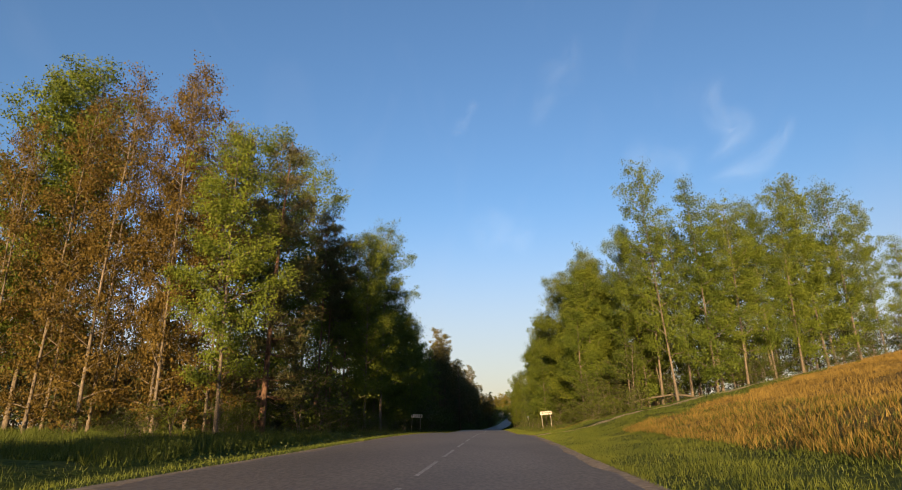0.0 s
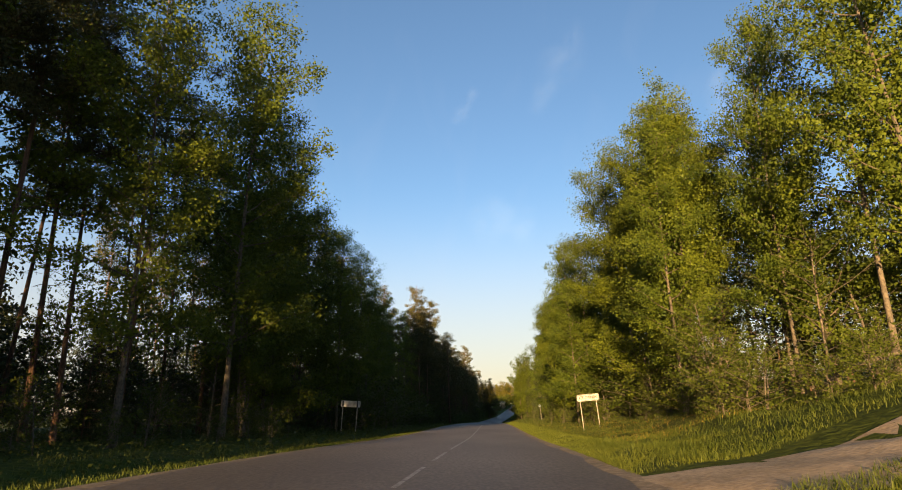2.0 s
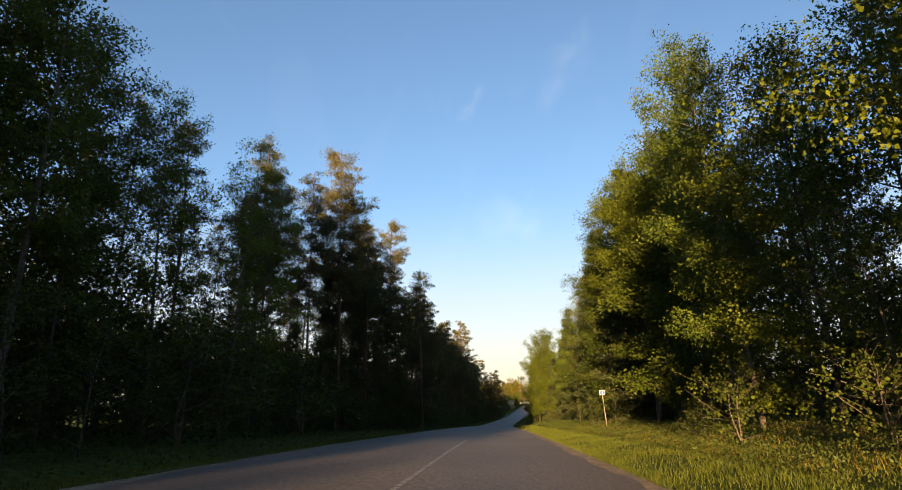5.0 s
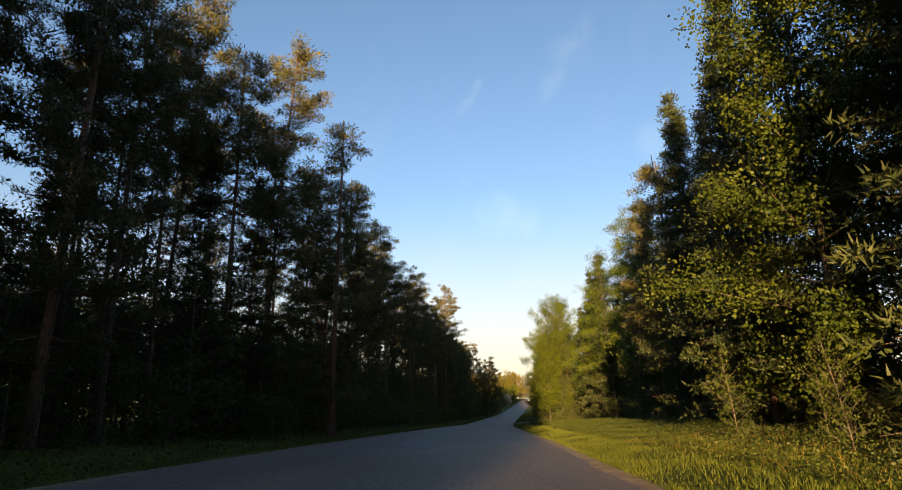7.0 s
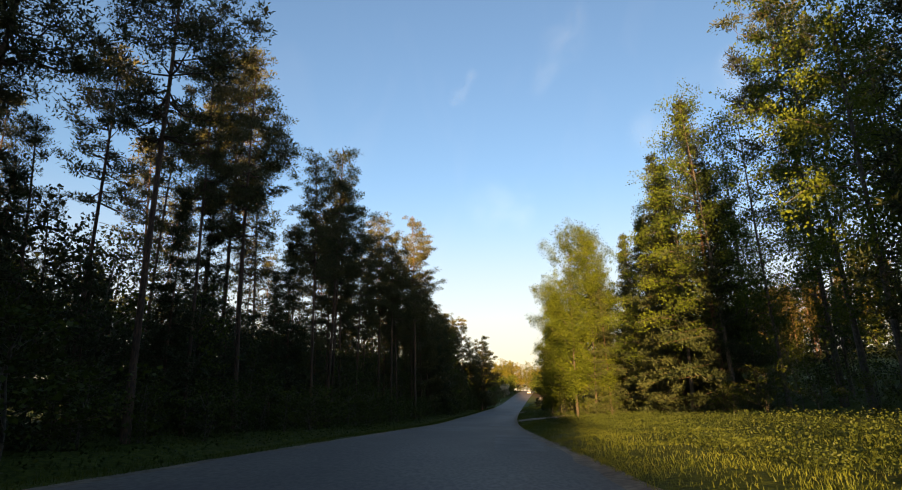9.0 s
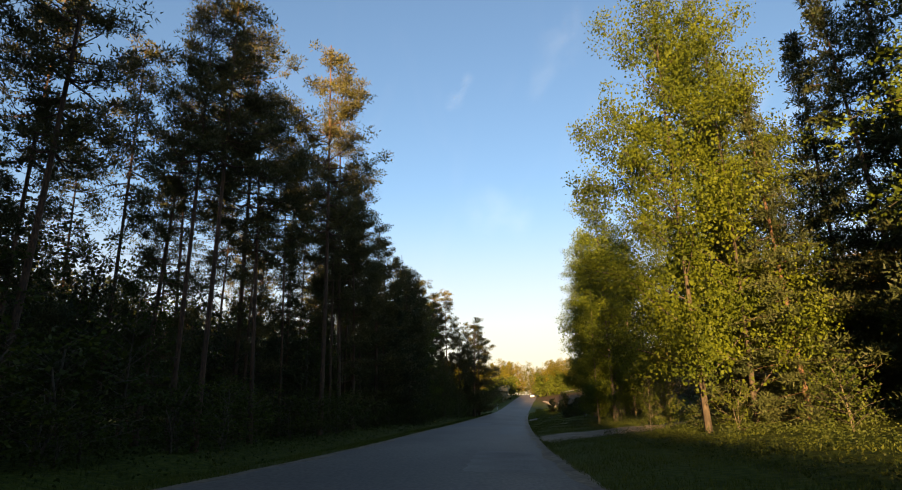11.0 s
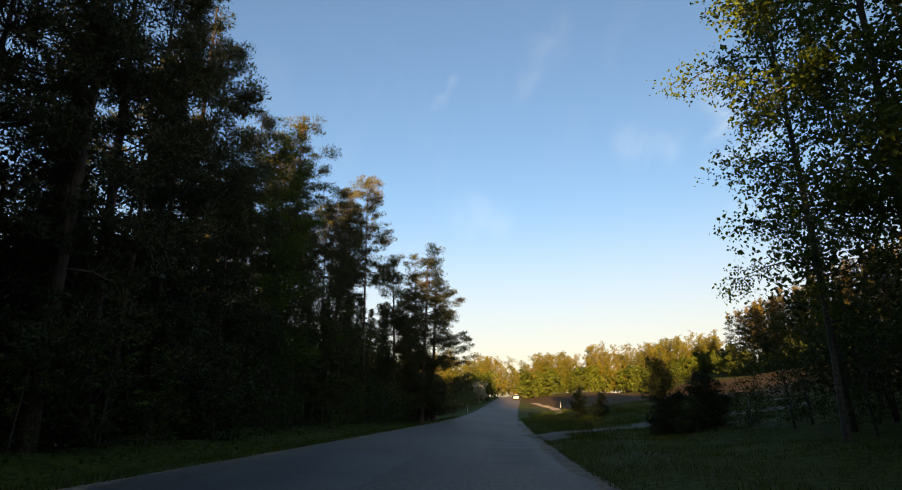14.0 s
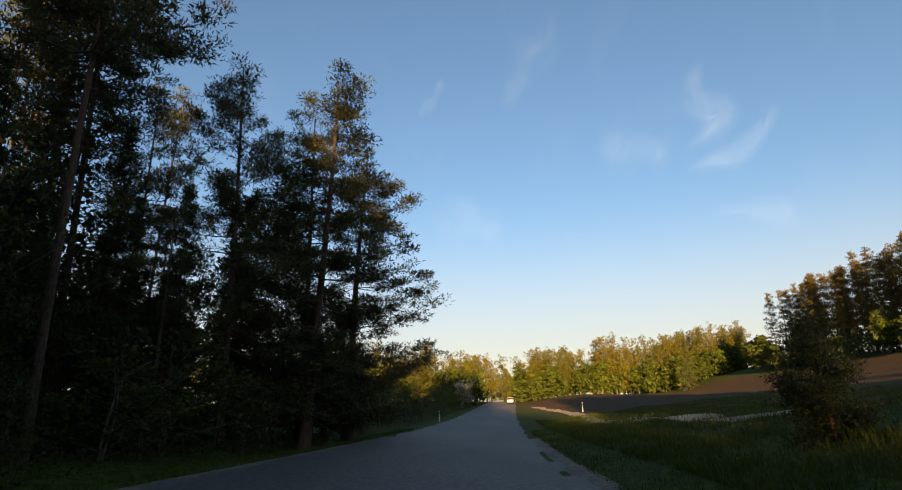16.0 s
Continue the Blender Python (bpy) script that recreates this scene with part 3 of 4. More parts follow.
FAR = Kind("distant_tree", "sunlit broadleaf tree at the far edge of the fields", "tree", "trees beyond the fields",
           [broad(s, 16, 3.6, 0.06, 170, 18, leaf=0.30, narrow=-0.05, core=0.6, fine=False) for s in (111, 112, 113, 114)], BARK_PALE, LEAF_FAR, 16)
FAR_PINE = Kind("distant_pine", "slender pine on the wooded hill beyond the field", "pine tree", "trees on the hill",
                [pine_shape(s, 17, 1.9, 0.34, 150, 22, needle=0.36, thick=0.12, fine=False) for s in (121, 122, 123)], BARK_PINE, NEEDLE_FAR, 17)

SPIRE = Kind("birch_tree", "slender birch leafy down to the ground", "birch tree", "birches along the road",
             [broad(s, 20, 2.9, 0.04, 700, 42, leaf=0.13, droop=0.3, narrow=-0.28, core=1.0, thick=0.11) for s in (55, 56)], BARK_PALE, LEAF_ASPEN, 20)

THICKET = Kind("thicket_tree", "dense young tree inside the forest, shade put into its leaf colour", "tree", "trees inside the forest",
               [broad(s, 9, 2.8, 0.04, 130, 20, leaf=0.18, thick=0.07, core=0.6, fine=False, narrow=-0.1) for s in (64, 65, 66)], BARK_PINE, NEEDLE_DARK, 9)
SPRUCE_TALL = Kind("spruce_tree", "tall dark spruce with boughs to the ground", "spruce tree", "spruces along the road",
                   [spruce_shape(s, 18, 3.0, 0.03, 36, 36, needle=0.19) for s in (105, 106, 107)], BARK_PINE, NEEDLE_DARK, 18)

DISTANT_BUSH = Kind("distant_bush", "dark leafy bush at the far edge of the field", "bush", "bushes beyond the fields",
                    [broad(s, 6, 2.2, 0.04, 60, 8, leaf=0.42, thick=0.05, core=0.5, fine=False, narrow=-0.1) for s in (67, 68)], BARK_PALE, LEAF_SHADED, 6)
PINE_WIDE = Kind("pine_tree", "spreading Scots pine with long boughs over the verge", "pine tree", "pines along the road",
                 [pine_shape(s, 17.5, 4.6, 0.08, 800, 60, needle=0.22, thick=0.2, whorls=20) for s in (25, 26)], BARK_PINE, NEEDLE, 17.5)
YOUNG_PINE = Kind("young_pine", "dense dark young pine standing in the grass", "pine tree", "young pines by the field",
                  [pine_shape(s, 3.6, 1.25, 0.03, 420, 40, needle=0.15, thick=0.05, fine=False) for s in (28, 29)], BARK_PINE, NEEDLE_DARK, 3.6)
ALDER_NEAR = Kind("alder_tree", "leafy sunlit alder close to the verge", "tree", "broadleaf trees along the road",
                  [broad(s, 17, 3.6, 0.05, 820, 50, leaf=0.11, narrow=-0.12, thick=0.11, core=1.0) for s in (44, 45)], BARK_DARK, LEAF, 17)
ALDER_SHADY = Kind("alder_tree", "alder at the edge of the wood, shade put into its leaf colour", "tree", "broadleaf trees along the road",
                   [broad(46, 17, 3.6, 0.05, 820, 48, leaf=0.11, narrow=-0.12, thick=0.11, core=1.0)], BARK_DARK, LEAF_SHADED, 17)
DEEP = Kind("deep_thicket_tree", "young tree deep inside the forest, shade put into its leaf colour", "tree", "trees deep inside the forest",
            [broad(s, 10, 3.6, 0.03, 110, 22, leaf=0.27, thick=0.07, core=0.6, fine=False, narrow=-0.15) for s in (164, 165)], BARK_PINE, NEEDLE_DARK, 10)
ALDER_TALL = Kind("alder_tree", "sunlit alder with bare lower stems at the wood's edge", "tree", "broadleaf trees along the road",
                  [broad(s, 18, 3.4, 0.34, 760, 44, leaf=0.11, narrow=-0.05, thick=0.10, core=1.0, multi=2) for s in (47, 48)], BARK_PALE, LEAF, 18)
LEAF_PALE = leafy("pale_blossom_leaves", (0.20, 0.20, 0.12), (0.42, 0.40, 0.30), 0.3)
BLOSSOM = Kind("flowering_bush", "pale flowering bush beside the far road", "bush", "",
               [broad(121, 5, 2.4, 0.05, 90, 12, leaf=0.26, thick=0.05, multi=3, fine=False)], BARK_PALE, LEAF_PALE, 5)

rnd = random.Random(7)


def plant_at(kind, x, y, tall, spread=1.0):
    return kind.plant(x - float(smooth(y, LX)), y, tall, spread)


def row(start, end, gap, line, kinds, low, high, wander=1.2):
    y = start
    while y < end:
        kind = rnd.choices([k for k, _ in kinds], [w for _, w in kinds])[0]
        kind.plant(line(y) + rnd.uniform(-wander, wander), y + rnd.uniform(-0.8, 0.8), rnd.uniform(low, high), rnd.uniform(0.85, 1.15))
        y += gap * rnd.uniform(0.75, 1.25)


def left_edge(y):
    return -14.5 - 4.5 * float(1 - step(45, 75, y)) + 2.6 * float(step(120, 165, y)) + 1.4 * float(step(262, 312, y))


# left: rusty and green trees where the wood begins, then aspens, then pines
for x, y, tall in [(-16.5, 27.5, 15.5), (-18, 29.5, 17.2), (-20, 27, 16), (-21.5, 30, 16.5), (-23, 27.5, 15), (-24.5, 30.5, 15.5), (-26.5, 28.5, 14.5), (-17, 31.5, 18), (-19.5, 32.5, 17.5), (-28.5, 30.5, 14.5),
                   (-22.5, 33, 17), (-26, 33, 16), (-15.2, 30, 14)]:
    plant_at(RUST, x, y, tall * 1.32, rnd.uniform(0.7, 0.9))
for kind, x, y, tall in [(ASPEN, -13.6, 28, 17), (ASPEN, -28, 34, 26), (ASPEN, -30.5, 35, 26.5), (ASPEN, -31, 33, 25), (INNER, -22, 37, 18), (INNER, -18, 37, 18), (PINE, -17.5, 35, 20.5)]:
    plant_at(kind, x, y, tall)
for kind, x, y, tall in [(ASPEN, -17.5, 43, 24.5), (ASPEN, -19.3, 56, 28), (PINE, -16.5, 56, 21), (PINE, -19, 61, 22), (ASPEN, -15.3, 73, 26), (PINE, -17.2, 64, 22), (ASPEN, -17, 80, 24), (ALDER, -15.8, 77, 18), (ASPEN, -13.2, 66, 24.5),
                         (ASPEN, -17, 111, 20), (PINE, -13.6, 140, 24), (PINE, -14.2, 151, 21), (PINE_FULL, -13.2, 147, 17), (PINE_FULL, -15.5, 143, 16), (PINE, -19.5, 137, 23.5), (PINE, -16.6, 157.6, 23), (PINE_FULL, -10.7, 165.6, 20), (PINE, -15.6, 167, 27), (PINE_FULL, -12.4, 169.5, 16.8),
                         (PINE, -17, 202, 24), (PINE, -14, 217, 19.5), (PINE, -15.1, 238, 25), (PINE, -12, 248, 24.5), (PINE, -11.8, 228, 19.5), (PINE, -11.2, 240.8, 25.6),
                         (PINE_FULL, -10.9, 273.5, 19.3), (PINE, -8.8, 304, 21)]:
    plant_at(kind, x, y, tall)
plant_at(PINE_WIDE, -5.2, 314.7, 17.8, 1.15)
plant_at(PINE_WIDE, -7.4, 311.5, 15.5, 0.9)
plant_at(PINE_WIDE, -6.0, 317.0, 16.2, 1.0)
plant_at(PINE_WIDE, -4.3, 319.5, 15.5, 1.4)
plant_at(PINE_FULL, -5.0, 321.5, 8, 1.15)
plant_at(PINE_FULL, -5.6, 326, 6.5, 1.2)
plant_at(PINE_FULL, -6.4, 317, 6, 1.2)
plant_at(PINE, -11.2, 300, 18.3)
plant_at(PINE, -11.8, 293, 20.5)
plant_at(ASPEN, -11.4, 289.5, 17.5)
plant_at(PINE_FULL, -12.5, 281, 20)
plant_at(PINE, -12.8, 252, 21.5)
plant_at(PINE_FULL, -12.2, 261, 18.5)
plant_at(SPRUCE_TALL, -10.9, 266, 13.5)
plant_at(SPRUCE_TALL, -11.3, 277.3, 18)
plant_at(PINE_FULL, -10.4, 271, 17.3)
plant_at(PINE_FULL, -12.4, 292, 14)
plant_at(PINE_FULL, -11.9, 284, 13.3)
plant_at(PINE, -13.8, 296, 19.5)
plant_at(PINE, -13.2, 288, 18.5)
plant_at(PINE, -10.5, 307, 20.8)
for l, y, tall in [(-10.6, 296, 9.5), (-11.6, 301, 10), (-11.0, 309, 8.5), (-12.8, 306, 11), (-13.5, 313, 9), (-9.6, 319, 6.5), (-10.5, 323, 5), (-14.5, 299, 12)]:
    PINE_FULL.plant(l, y, tall, 1.1)
row(48, 62, 6.5, left_edge, [(PINE, 1)], 18, 22)
row(72, 128, 5.0, left_edge, [(ASPEN, 3), (ALDER, 2), (BIRCH, 1)], 16, 21)
row(128, 280, 5.6, left_edge, [(PINE, 1)], 16.5, 21)
row(130, 306, 6.0, lambda y: left_edge(y) - 1.5, [(PINE_FULL, 3), (SPRUCE_TALL, 2)], 9, 15)
row(250, 276, 5.5, left_edge, [(SPRUCE_TALL, 1), (PINE_FULL, 2)], 12, 17)
for off, gap, lo, hi in ((-5, 3.4, 6, 10), (-11, 3.6, 8, 12)):
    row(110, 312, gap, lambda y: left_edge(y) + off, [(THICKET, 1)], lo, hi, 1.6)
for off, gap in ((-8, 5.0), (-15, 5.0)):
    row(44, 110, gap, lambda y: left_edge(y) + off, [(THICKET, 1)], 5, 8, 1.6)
row(46, 76, 8.5, lambda y: left_edge(y) - 5.5, [(PINE_MID, 1)], 19, 23)
row(76, 128, 5.6, lambda y: left_edge(y) - 5.5, [(INNER, 1), (PINE_MID, 3)], 18, 23)
row(128, 312, 5.2, lambda y: left_edge(y) - 5.5, [(PINE_MID, 1)], 16.5, 20.5)
row(78, 128, 6.0, lambda y: left_edge(y) - 12, [(PINE_MID, 3), (INNER, 2)], 19, 23, 2.6)
row(128, 312, 7.5, lambda y: left_edge(y) - 12, [(PINE_MID, 1)], 16.5, 20, 2.6)
row(84, 128, 9.0, lambda y: left_edge(y) - 21, [(PINE_MID, 1)], 19, 23, 4)
row(42, 312, 3.2, lambda y: left_edge(y) - 2.0, [(YOUNG, 3), (SPRUCE, 2)], 4.5, 8, 1.8)
row(42, 312, 5.0, lambda y: left_edge(y) - 8, [(YOUNG, 1), (SPRUCE, 2)], 6, 10, 2.8)
row(22, 70, 2.6, lambda y: left_edge(y) + 3.6, [(BUSH, 1)], 1.0, 2.2, 1.8)
row(26, 42, 2.4, lambda y: -19, [(YOUNG, 1), (BUSH, 1)], 1.5, 3.5, 6)
row(70, 312, 5.0, lambda y: left_edge(y) + 1.4, [(BUSH, 1)], 1.0, 2.4, 0.9)


row(290, 320, 2.3, lambda y: left_edge(y) - 2.2, [(SPRUCE_TALL, 2), (PINE_FULL, 1)], 8.5, 11.5, 1.0)
row(286, 322, 4.2, lambda y: left_edge(y) - 5.5, [(SPRUCE_TALL, 2), (THICKET, 1)], 8.5, 12, 1.4)
row(258, 292, 6.0, lambda y: left_edge(y) - 3.5, [(SPRUCE_TALL, 1)], 11, 15, 1.2)
deep = random.Random(31)
for i in range(38):
    DEEP.plant(deep.uniform(-48, -24), deep.uniform(38, 78), deep.uniform(6, 9.5), 1.2)
plant_at(PINE_FULL, -15.2, 37.5, 21)
for i in range(9):
    THICKET.plant(deep.uniform(-16.5, -12.5), deep.uniform(-15, -3), deep.uniform(5, 8))
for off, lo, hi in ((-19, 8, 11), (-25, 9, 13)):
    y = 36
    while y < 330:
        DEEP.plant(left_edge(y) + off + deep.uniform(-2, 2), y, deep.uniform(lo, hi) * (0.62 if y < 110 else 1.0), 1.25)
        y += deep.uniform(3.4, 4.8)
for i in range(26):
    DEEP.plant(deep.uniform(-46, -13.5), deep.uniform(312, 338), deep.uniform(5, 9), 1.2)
for i in range(9):
    PINE_MID.plant(deep.uniform(-32, -14), deep.uniform(300, 330), deep.uniform(16, 20))
y = 42
while y < 128:
    deep.choice([YOUNG, YOUNG, BUSH]).plant(-11.4 - 2.8 * float(1 - step(42, 62, y)) - 1.8 * (60 < y < 88) + deep.uniform(-0.9, 0.7), y, deep.uniform(2.2, 4.6) * (0.5 if 54 < y < 87 else 1.0), 1.25)
    y += deep.uniform(2.2, 3.4)
while y < 325:
    deep.choice([BUSH, BUSH, YOUNG]).plant(left_edge(y) + 1.0 + deep.uniform(-0.9, 0.9), y, deep.uniform(1.6, 3.4), 1.3)
    y += deep.uniform(2.2, 3.6)


# right: the wood's edge runs up the bank, then along the road
def right_edge(y):
    return 10.2 - 0.7 * float(step(86, 98, y)) + 3.9 * float(step(120, 132, y)) + 1.6 * float(step(155, 166, y)) - 4.6 * float(step(216, 232, y))


for l, y, tall in [(10.4, 72, 19), (14.5, 69, 22), (16.6, 62.5, 27), (20, 64, 25), (24, 66, 22), (28, 68, 22), (32, 70, 24), (36, 72, 26), (41, 74, 24), (46, 77, 21.5), (52, 80, 17), (12.2, 75, 22),
                   (16, 70, 23), (21, 72, 23), (27, 75, 23), (33, 78, 23), (40, 82, 22), (48, 86, 21), (58, 84, 14), (64, 88, 12)]:
    rnd.choice([ASPEN, ASPEN, SPIRE]).plant(l + 3.2 * float(step(12, 20, l)), y, tall, rnd.uniform(0.8, 1.0))
for l, y in [(18, 66), (22, 68.5), (26, 70), (30, 72), (34, 74.5), (39, 77), (44, 79)]:
    INNER.plant(l, y, rnd.uniform(17, 21))
for l, y in [(20, 77), (26, 78), (32, 81), (38, 85), (45, 88)]:
    THICKET.plant(l, y, rnd.uniform(8, 11), 1.2)
for l, y in [(15, 66), (19, 69), (23, 72), (27, 73), (31, 75), (36, 78), (42, 81), (48, 84), (55, 87), (61, 90)]:
    YOUNG.plant(l, y, rnd.uniform(6, 9), 1.2)
for kind, x, y, tall in [(ALDER_TALL, 12.6, 77, 22), (ALDER_TALL, 13.2, 82, 21.5), (ALDER_TALL, 12.0, 88, 22), (ALDER_NEAR, 8.8, 98, 19.5), (SPRUCE_TALL, 10.4, 153, 20), (SPRUCE_TALL, 10.6, 146, 23), (SPRUCE_TALL, 9.6, 157, 21), (SPRUCE_TALL, 14.5, 139, 22), (SPRUCE_TALL, 12.6, 149, 24), (SPRUCE_TALL, 11.8, 164, 21), (SPRUCE_TALL, 13.5, 170, 21), (SPRUCE_TALL, 10.8, 168.5, 22), (SPRUCE_TALL, 11.8, 171.5, 22), (BIRCH, 12, 212, 22), (SPRUCE_TALL, 12.8, 215.5, 20), (BIRCH, 12.6, 206, 22)]:
    plant_at(kind, x, y, tall)
for kind, x, y, tall in [(BIRCH, 13.6, 195, 22.5), (PINE, 15.8, 201, 25.5), (SPRUCE_TALL, 11.4, 238, 16.5), (SPRUCE_TALL, 9.8, 234, 15), (SPRUCE_TALL, 12.8, 228, 18), (SPRUCE_TALL, 9.9, 230, 14), (SPRUCE_TALL, 12.6, 223, 18), (SPRUCE_TALL, 12.4, 207, 21), (SPRUCE_TALL, 12.2, 214, 20.5), (SPRUCE_TALL, 13.2, 219, 19), (SPIRE, 7.2, 251.5, 20.8), (SPIRE, 7.9, 254, 16), (SPIRE, 5.9, 250.8, 10.5), (SPIRE, 6.3, 253, 14), (SPIRE, 9.6, 255.5, 15), (BIRCH, 10.8, 257, 18.5), (BIRCH, 9.8, 261, 17.5), (ASPEN, 14, 259, 18), (BIRCH, 8.8, 264, 18.5),
                         (BIRCH, 8.7, 269.5, 20), (SPIRE, 8.9, 267, 18.5), (BIRCH, 9.6, 273.8, 20), (BIRCH, 12.5, 267, 20), (BIRCH, 14, 274, 20)]:
    plant_at(kind, x, y, tall)
row(84, 95, 4.6, lambda y: right_edge(y) + 3.0, [(ALDER, 3), (ASPEN, 2), (BIRCH, 1)], 18, 21)
row(98, 108, 5.2, right_edge, [(ALDER, 3), (ASPEN, 2), (BIRCH, 1)], 18.5, 21.5)
row(108, 124, 5.2, lambda y: right_edge(y) + 0.8, [(ALDER, 3), (ASPEN, 2), (BIRCH, 1)], 14, 16.5)
row(124, 138, 5.2, right_edge, [(ALDER, 3), (ASPEN, 2), (BIRCH, 1)], 17.5, 21.5)
row(138, 170, 4.6, lambda y: right_edge(y) + 0.3, [(SPRUCE_TALL, 3), (BIRCH, 1), (PINE_FULL, 1)], 18, 22)
row(170, 194, 4.0, lambda y: right_edge(y) + 0.3, [(BIRCH, 3), (PINE, 1)], 18, 22)
row(194, 222, 4.6, lambda y: right_edge(y) + 0.8, [(SPRUCE_TALL, 1), (BIRCH, 2)], 17, 21)
row(250, 286, 6, lambda y: 22, [(INNER, 1)], 14, 18, 2)
row(250, 276, 3.5, lambda y: 14.5, [(YOUNG, 1)], 4, 7, 2)
row(250, 284, 5, lambda y: 22, [(THICKET, 1)], 5, 8, 2)
row(264, 283, 2.2, lambda y: 11, [(YOUNG, 2), (BUSH, 1)], 2.5, 5, 1.5)
row(254, 290, 6, lambda y: 27, [(THICKET, 1)], 5, 9, 4)
row(100, 168, 4.5, lambda y: right_edge(y) + 7, [(THICKET, 1)], 5, 9, 2.5)
row(168, 240, 4.0, lambda y: right_edge(y) + 7, [(THICKET, 1)], 4, 6.5, 2.5)
row(72, 168, 5.2, lambda y: right_edge(y) + 5.5, [(INNER, 4), (PINE_MID, 1)], 17, 21)
row(168, 226, 6.5, lambda y: right_edge(y) + 5.5, [(BIRCH, 1), (PINE_MID, 1)], 16, 20)
row(80, 165, 6.0, lambda y: right_edge(y) + 12, [(INNER, 3), (PINE_MID, 2)], 17, 21, 2.5)
row(86, 165, 7.5, lambda y: right_edge(y) + 21, [(INNER, 3), (PINE_MID, 2)], 17, 21, 4)
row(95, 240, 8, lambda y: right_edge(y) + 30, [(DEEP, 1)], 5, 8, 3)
row(68, 244, 4.0, lambda y: right_edge(y) + 2.4, [(YOUNG, 3), (SPRUCE, 1)], 3.5, 7, 2.0)
row(72, 244, 5.0, lambda y: right_edge(y) + 9, [(YOUNG, 1), (SPRUCE, 1)], 5, 9, 2.5)
row(96, 242, 4.0, lambda y: right_edge(y) - 1.6, [(BUSH, 1)], 0.9, 2.4, 1.0)
plant_at(ALDER_NEAR, 6.7, 231.2, 20.5, 0.84)
plant_at(ALDER_NEAR, 8.6, 231.5, 19.5, 0.8)
plant_at(ALDER_NEAR, 10.4, 236.5, 21.5, 0.85)
plant_at(SPRUCE_TALL, 12.4, 231, 17)
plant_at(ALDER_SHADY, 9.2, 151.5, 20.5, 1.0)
plant_at(ALDER_TALL, 10.4, 139.5, 20, 1.1)
plant_at(ALDER_TALL, 12.4, 145, 20.5, 1.05)
plant_at(ALDER_TALL, 11.2, 136, 20.5, 1.0)
plant_at(SPRUCE_TALL, 14.2, 228.5, 20, 1.0)
plant_at(ASPEN, -13.2, 58, 20.5)
for l, y, tall in [(6.9, 236.6, 3.2), (8.0, 147, 2.8), (8.8, 149.5, 2.4), (7.6, 152.5, 3.0), (9.2, 144, 2.2), (8.6, 239.5, 2.4), (7.6, 248, 2.2), (9.4, 247, 3.0)]:
    YOUNG.plant(l, y, tall, 0.75)
for l, y, tall in [(5.6, 300.5, 2.25), (6.7, 297.5, 1.6)]:
    YOUNG_PINE.plant(l, y, tall, 0.95)
thick = random.Random(21)
for i in range(16):
    YOUNG.plant(thick.uniform(8.2, 13), thick.uniform(262, 277), thick.uniform(2.6, 4.6), 1.2)
for i in range(14):
    thick.choice([YOUNG, BUSH]).plant(thick.uniform(12.5, 18), thick.uniform(274, 284), thick.uniform(2.4, 4.2), 1.3)
for i in range(24):
    l = 14 + 2.1 * i
    THICKET.plant(l, 70 + 0.38 * (l - 12) + thick.uniform(0, 4), thick.uniform(6.5, 9), 1.2)
for i in range(15):
    y = thick.uniform(66, 97)
    thick.choice([YOUNG, YOUNG, BUSH]).plant(9.2 + thick.uniform(0, 4.5) + 0.5 * max(0, 70 - y) * thick.random(), y, thick.uniform(2.6, 6.5), 1.15)
for i in range(16):
    l = thick.uniform(13, 56)
    thick.choice([YOUNG, BUSH]).plant(l, 60.5 + 0.36 * (l - 12) + thick.uniform(0, 3), thick.uniform(1.4, 3.2), 1.2)
for i in range(22):
    y = thick.uniform(59, 78)
    BUSH.plant(thick.uniform(9.0, 12.0) + 0.5 * max(0, 64 - y), y, thick.uniform(1.0, 2.4), 1.25)
for i in range(6):
    y = thick.uniform(85, 104)
    BUSH.plant(thick.uniform(7.9, 9.4), y, thick.uniform(0.9, 2.0), 1.3)
SPRUCE_TALL.plant(43, 432, 12.5)
BLOSSOM.plant(-8.2, 399, 4.8)
DISTANT_BUSH.plant(-7.6, 411, 7.0, 1.2)
DISTANT_BUSH.plant(-9.5, 392, 3.6, 1.2)
# beyond the fields
row(292, 424, 4.0, lambda y: 59.5, [(YOUNG, 1), (SPRUCE, 2)], 4, 7, 1.5)
row(292, 430, 2.6, lambda y: 58.5, [(DISTANT_BUSH, 1)], 3, 6, 1.5)
row(292, 436, 4.0, lambda y: 74, [(DISTANT_BUSH, 1)], 6, 9, 2)
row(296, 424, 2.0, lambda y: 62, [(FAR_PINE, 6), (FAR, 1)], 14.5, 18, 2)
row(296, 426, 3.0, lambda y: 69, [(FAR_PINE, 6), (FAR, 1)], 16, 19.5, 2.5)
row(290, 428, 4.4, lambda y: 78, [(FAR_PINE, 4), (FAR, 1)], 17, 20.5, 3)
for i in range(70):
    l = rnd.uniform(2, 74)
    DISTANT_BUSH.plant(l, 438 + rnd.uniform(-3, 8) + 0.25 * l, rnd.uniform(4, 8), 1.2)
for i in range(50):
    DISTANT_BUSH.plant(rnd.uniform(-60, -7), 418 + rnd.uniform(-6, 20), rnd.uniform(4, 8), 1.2)
